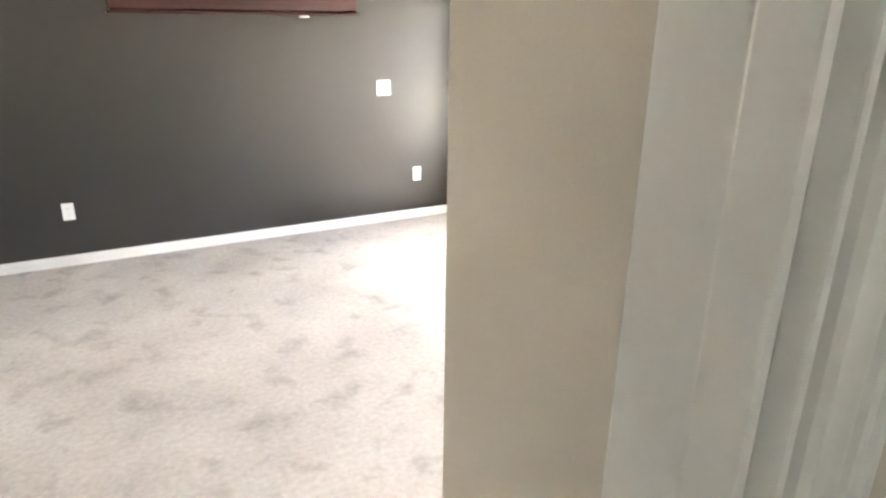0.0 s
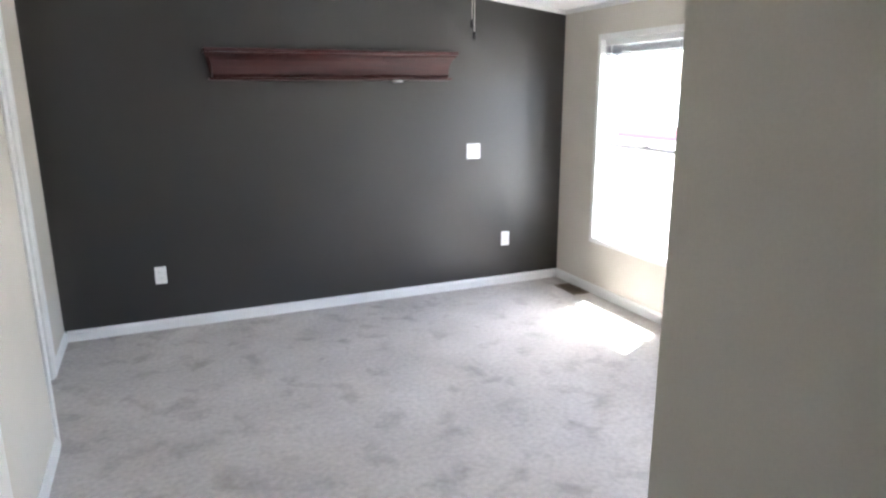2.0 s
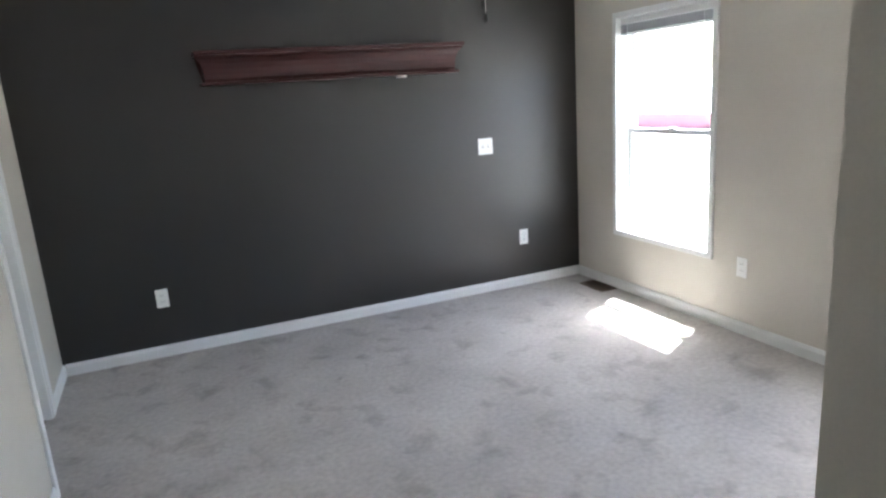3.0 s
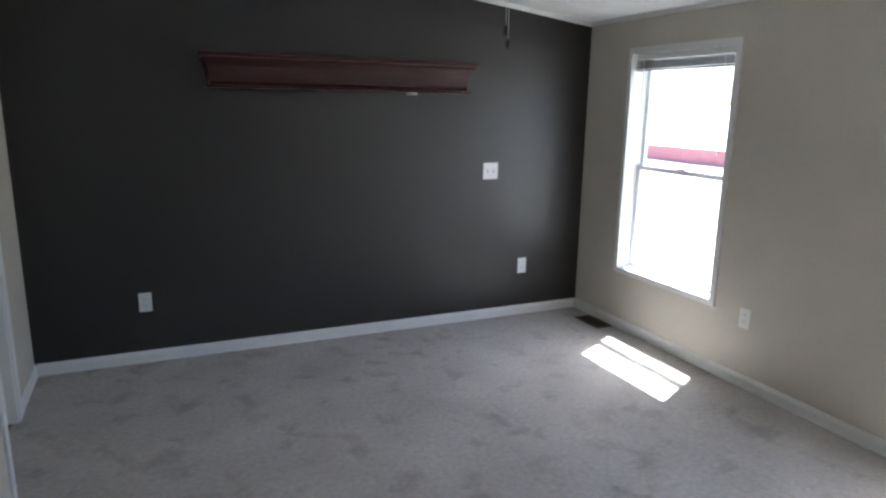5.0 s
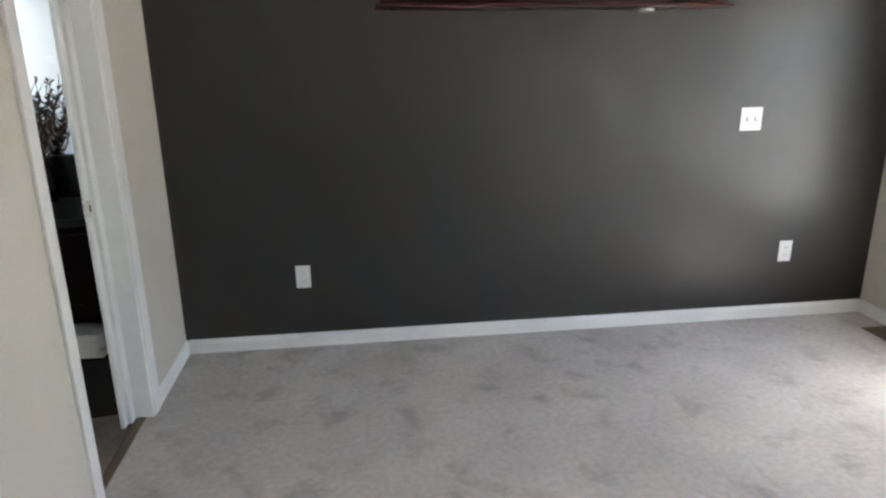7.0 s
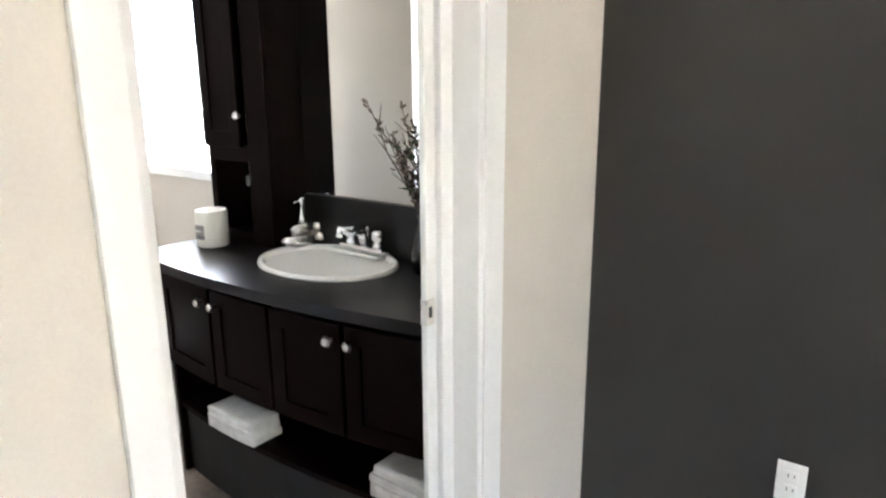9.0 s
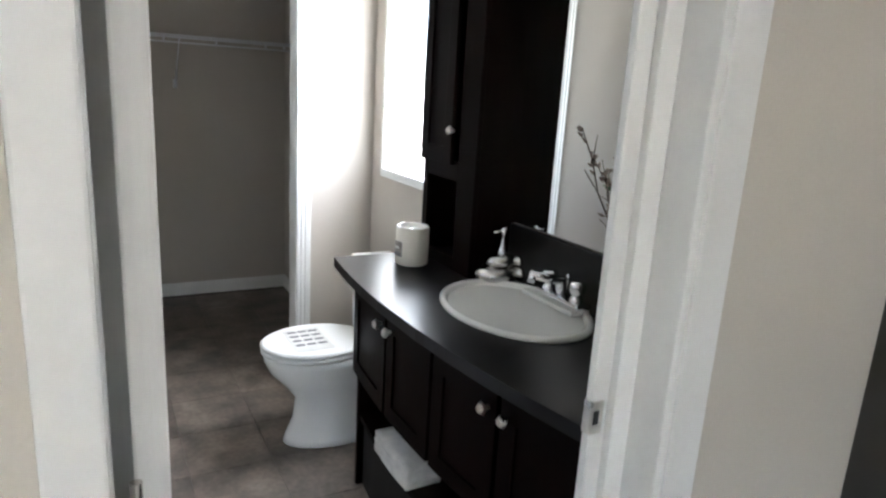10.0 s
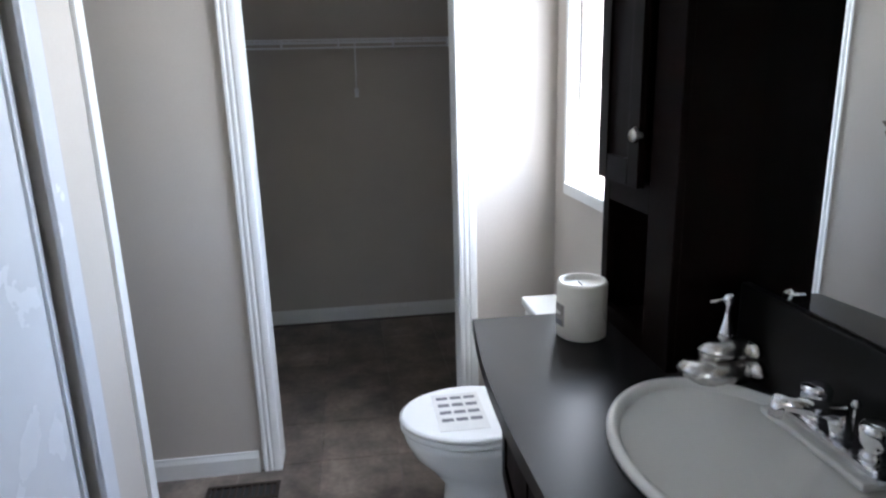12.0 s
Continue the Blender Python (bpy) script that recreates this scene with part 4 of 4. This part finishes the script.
# ---- toilet ----
def toilet():
    top = thing("toilet", (-1.77, -0.58, 0), "white ceramic toilet with closed lid and paper band", "toilet")
    cx = -1.70
    back, front = -0.47, -0.905
    bm = B()

    def oval(z, hw, y0, y1, seg=32):
        hw, y0 = hw * 0.94, y0 + 0.015
        c, hl = (y0 + y1) / 2, abs(y1 - y0) / 2
        return [bm.verts.new((cx + hw * math.cos(2 * math.pi * i / seg), c + hl * math.sin(2 * math.pi * i / seg) * (1 if math.sin(2 * math.pi * i / seg) < 0 else 0.96), z)) for i in range(seg)]

    rings = [oval(0.0, 0.125, -0.815, -0.36), oval(0.03, 0.120, -0.805, -0.36), oval(0.10, 0.102, -0.775, -0.36), oval(0.19, 0.100, -0.765, -0.36), oval(0.25, 0.130, -0.81, -0.37),
             oval(0.31, 0.168, -0.865, -0.40), oval(0.36, 0.180, -0.888, -0.42), oval(0.390, 0.182, -0.892, -0.43)]
    for a, b in zip(rings, rings[1:]):
        for i in range(32):
            f = bm.faces.new((a[i], a[(i + 1) % 32], b[(i + 1) % 32], b[i]))
            f.smooth = True
    bm.faces.new(rings[0][::-1])
    bm.faces.new(rings[-1])
    part("bowl", bm, CERAMIC, top)

    def slab(name, z0, z1, hw, y0, y1, label=""):
        nonlocal bm
        bm = B()
        rr = [oval(z0, hw - 0.004, y0 + 0.004, y1), oval(z0 + 0.004, hw, y0, y1), oval(z1 - 0.006, hw, y0, y1), oval(z1, hw - 0.010, y0 + 0.010, y1 - 0.006)]
        for a, b in zip(rr, rr[1:]):
            for i in range(32):
                f = bm.faces.new((a[i], a[(i + 1) % 32], b[(i + 1) % 32], b[i]))
                f.smooth = True
        bm.faces.new(rr[0][::-1])
        bm.faces.new(rr[-1])
        return part(name, bm, PLASTIC, top, label)

    slab("seat", 0.393, 0.412, 0.186, -0.900, -0.44)
    lid = slab("lid", 0.414, 0.432, 0.186, -0.902, -0.44)
    bm = B()
    bx(bm, (cx - 0.195, -0.445, 0.385), (cx + 0.195, -0.272, 0.690), 0.02)
    part("tank", bm, CERAMIC, top)
    bm = B()
    bx(bm, (cx - 0.205, -0.452, 0.691), (cx + 0.205, -0.266, 0.722), 0.010)
    part("tank_lid", bm, CERAMIC, top)
    bm = B()
    bx(bm, (cx - 0.13, -0.44, 0.25), (cx + 0.13, -0.30, 0.386), 0.02)
    part("tank_shelf", bm, CERAMIC, top)
    bm = B()
    rod(bm, (cx + 0.15, -0.445, 0.645), (cx + 0.15, -0.462, 0.645), 0.011, 0.011, 12)
    bx(bm, (cx + 0.085, -0.470, 0.639), (cx + 0.155, -0.460, 0.651), 0.003)
    part("flush_lever", bm, CHROME, top)
    for x in (cx - 0.07, cx + 0.07):
        bm = B()
        bx(bm, (x - 0.02, -0.456, 0.392), (x + 0.02, -0.433, 0.428), 0.004)
        part("lid_hinge", bm, PLASTIC, top)
    return top


toilet()
band = thing("paper_band", (-1.77, -0.70, 0.433), "white paper band with grey printed lines on the lid", "paper band")
bm = B()
bx(bm, (-1.815, -0.775, 0.4325), (-1.585, -0.625, 0.4337))
part("paper", bm, PAPER, band)
for i in range(4):
    for j in range(3):
        bm = B()
        x = -1.795 + i * 0.046
        y = -0.762 + j * 0.044
        bx(bm, (x, y, 0.4336), (x + 0.018, y + 0.036, 0.4342))
        part("print_bar", bm, INK, band)

# ---- shower stall ----
sh = thing("shower_stall", (-0.76, -2.0, 0), "white acrylic shower stall with raised pan", "shower")
bm = B()
bx(bm, (-1.44, -2.50, 0.09), (-1.42, -1.71, 2.1), 0.004)
bx(bm, (-0.14, -2.50, 0.09), (-0.12, -1.71, 2.1), 0.004)
bx(bm, (-1.42, -2.52, 0.09), (-0.14, -2.50, 2.1), 0.004)
part("surround", bm, SHOWER, sh)
bm = B()
bx(bm, (-1.44, -2.52, 0.0), (-0.12, -1.71, 0.09), 0.01)
bx(bm, (-1.274, -1.705, 0.0), (-0.246, -1.60, 0.16), 0.015)
part("pan", bm, SHOWER, sh)
bm = B()
bx(bm, (-1.335, -1.584, 0.0), (-1.262, -1.570, 2.05), 0.006)
bx(bm, (-0.258, -1.584, 0.0), (-0.185, -1.570, 2.05), 0.006)
bx(bm, (-1.262, -1.584, 1.98), (-0.258, -1.570, 2.05), 0.006)
part("flange", bm, SHOWER, sh)
for a, b in ((-1.262, -0.74), (-0.76, -0.258)):
    d = -1.618 if a < -1 else -1.648
    bm = B()
    bx(bm, (a + 0.02, d - 0.004, 0.19), (b - 0.02, d + 0.004, 1.88))
    sp = part("shower_door", bm, SHOWER, sh, "white obscure shower door panel")
    bm = B()
    bx(bm, (a, d - 0.012, 0.165), (a + 0.022, d + 0.012, 1.905), 0.003)
    bx(bm, (b - 0.022, d - 0.012, 0.165), (b, d + 0.012, 1.905), 0.003)
    bx(bm, (a + 0.022, d - 0.012, 0.165), (b - 0.022, d + 0.012, 0.19), 0.003)
    bx(bm, (a + 0.022, d - 0.012, 1.88), (b - 0.022, d + 0.012, 1.905), 0.003)
    part("panel_frame", bm, SHOWER, sp)
bm = B()
rod(bm, (-1.30, -1.572, 1.93), (-0.22, -1.572, 1.93), 0.012, 0.012, 12)
part("curtain_rod", bm, CHROME, sh)

# ---- wire closet shelf ----
ws = thing("wire_shelf", (-3.55, -1.3, 1.66), "white wire closet shelf with diagonal braces", "shelf")
sx0, sx1, sy0, sy1, sz = -3.77, -3.47, -2.55, -0.255, 1.648
for x, z in ((sx0 + 0.006, sz), (sx1, sz), (sx1, sz - 0.040), ((sx0 + sx1) / 2, sz - 0.004)):
    bm = B()
    rod(bm, (x, sy0, z), (x, sy1, z), 0.0048, 0.0048, 8)
    part("long_wire", bm, WIRE, ws)
bm = B()
y = sy0
while y < sy1:
    rod(bm, (sx0, y, sz + 0.003), (sx1, y, sz + 0.003), 0.0018, 0.0018, 5, False)
    y += 0.026
part("cross_wires", bm, WIRE, ws)
for y in (-2.17, -1.88, -1.595, -1.306, -1.017, -0.731, -0.445):
    bm = B()
    rod(bm, (sx1, y, sz + 0.004), (sx1, y, sz - 0.046), 0.007, 0.007, 6)
    part("front_tie", bm, WIRE, ws)
for y in (-2.0, -0.932):
    bm = B()
    rod(bm, (sx1, y, sz - 0.005), (sx0 + 0.012, y, sz - 0.275), 0.004, 0.004, 8)
    bx(bm, (sx0, y - 0.012, sz - 0.30), (sx0 + 0.010, y + 0.012, sz - 0.25), 0.002)
    part("brace", bm, WIRE, ws)
bm = B()
bx(bm, (sx1 - 0.02, NB - 0.012, sz - 0.035), (sx1 + 0.012, NB, sz + 0.012), 0.003)
bx(bm, (sx0, NB - 0.012, sz - 0.02), (sx0 + 0.03, NB, sz + 0.012), 0.003)
part("wall_bracket", bm, WIRE, ws)

# ---- outside ----
bm = B()
bx(bm, (-400, -400, -1.2), (400, 400, -0.8))
structure("ground", bm, GRAVEL, "pale gravel ground outside", "ground")
# Invented wedge: its sunlit slope covers the house wall's bluish shade.
bm = B()
ends = [[bm.verts.new((x, y, z)) for x, z in ((12.5, -0.82), (16.9, -0.82), (16.9, -0.16), (15.6, -0.20))] for y in (-2.0, 28.0)]
bm.faces.new(ends[0])
bm.faces.new(ends[1][::-1])
for i in range(4):
    bm.faces.new((ends[0][i], ends[1][i], ends[1][(i + 1) % 4], ends[0][(i + 1) % 4]))
structure("added_bank", bm, GRAVEL, "added sunlit gravel wedge hiding the shaded house wall", "ground")


def neighbour():
    top = thing("neighbour_house", (20, 14, -0.8), "white neighbouring house with a red painted band", "house")
    bm = B()
    bx(bm, (17, 2.0, -0.8), (24, 26, -0.20))
    part("wall", bm, SIDING, top)
    bm = B()
    bx(bm, (16.95, 1.95, -0.20), (24, 26.05, 0.32))
    part("red_band", bm, REDPAINT, top, "red painted band")
    bm = B()
    v = [bm.verts.new(c) for c in ((16.6, 1.6, 0.32), (16.6, 26.4, 0.32), (24.4, 26.4, 0.32), (24.4, 1.6, 0.32), (20.5, 2.5, 1.7), (20.5, 25.5, 1.7))]
    for f in ((0, 1, 5, 4), (2, 3, 4, 5), (0, 4, 3), (1, 2, 5), (0, 3, 2, 1)):
        bm.faces.new([v[i] for i in f])
    part("roof", bm, SIDING, top)
    return top


neighbour()


def tree(x, y, h, seed):
    top = thing("tree", (x, y, -0.8), "leafy green tree beyond the house", "tree", "trees outside")
    r = random.Random(seed)
    bm = B()
    rod(bm, (x, y, -0.8), (x + 0.1, y, h * 0.45), 0.045 * h, 0.026 * h, 10)
    tips = []
    for i in range(9):
        a = r.uniform(0, 6.28)
        s = Vector((x + 0.1, y, h * r.uniform(0.25, 0.45)))
        e = s + Vector((math.cos(a) * h * 0.22, math.sin(a) * h * 0.22, h * r.uniform(0.15, 0.4)))
        rod(bm, s, e, 0.015 * h, 0.005 * h, 7)
        tips.append(e)
    part("trunk", bm, BARK, top)
    bm = B()
    for i in range(2600):
        t = r.choice(tips)
        d = Vector((r.gauss(0, 1), r.gauss(0, 1), r.gauss(0, 0.8))) * h * 0.085
        c = t + d
        q = Euler((r.uniform(0, 6.28), r.uniform(0, 6.28), 0)).to_matrix()
        s = r.uniform(0.016, 0.034) * h
        vs = [bm.verts.new(c + q @ Vector(p) * s) for p in ((-1, 0, 0), (0, -0.5, 0.1), (1, 0, 0), (0, 0.5, 0.1))]
        bm.faces.new(vs)
    part("crown", bm, FOLIAGE, top)
    return top


tree(13.5, 5.4, 2.3, 1)
tree(30, 13, 7.5, 2)

# ---- bathroom floor tiles ----
tile_me = bpy.data.meshes.new("tile")
bm = bx(B(), (-0.152, -0.152, -0.006), (0.152, 0.152, 0.0))
for v in bm.verts:
    if v.co.z > -0.001:
        v.co.x *= 0.996
        v.co.y *= 0.996
bmesh.ops.recalc_face_normals(bm, faces=bm.faces)
bm.to_mesh(tile_me)
bm.free()
tile_me.materials.append(TILE)
floor_ob = bpy.data.objects["floor_bath"]
for i in range(12):
    for j in range(8):
        x, y = -0.215 - 0.305 * i, -0.41 - 0.305 * j
        if x > -3.72 and y > -2.55:
            t = new("tile", tile_me)
            t.parent = floor_ob
            t.location = (x, y, 0)
            t.rotation_euler = (0, 0, math.pi / 2 * ((i * 7 + j * 3) % 4))
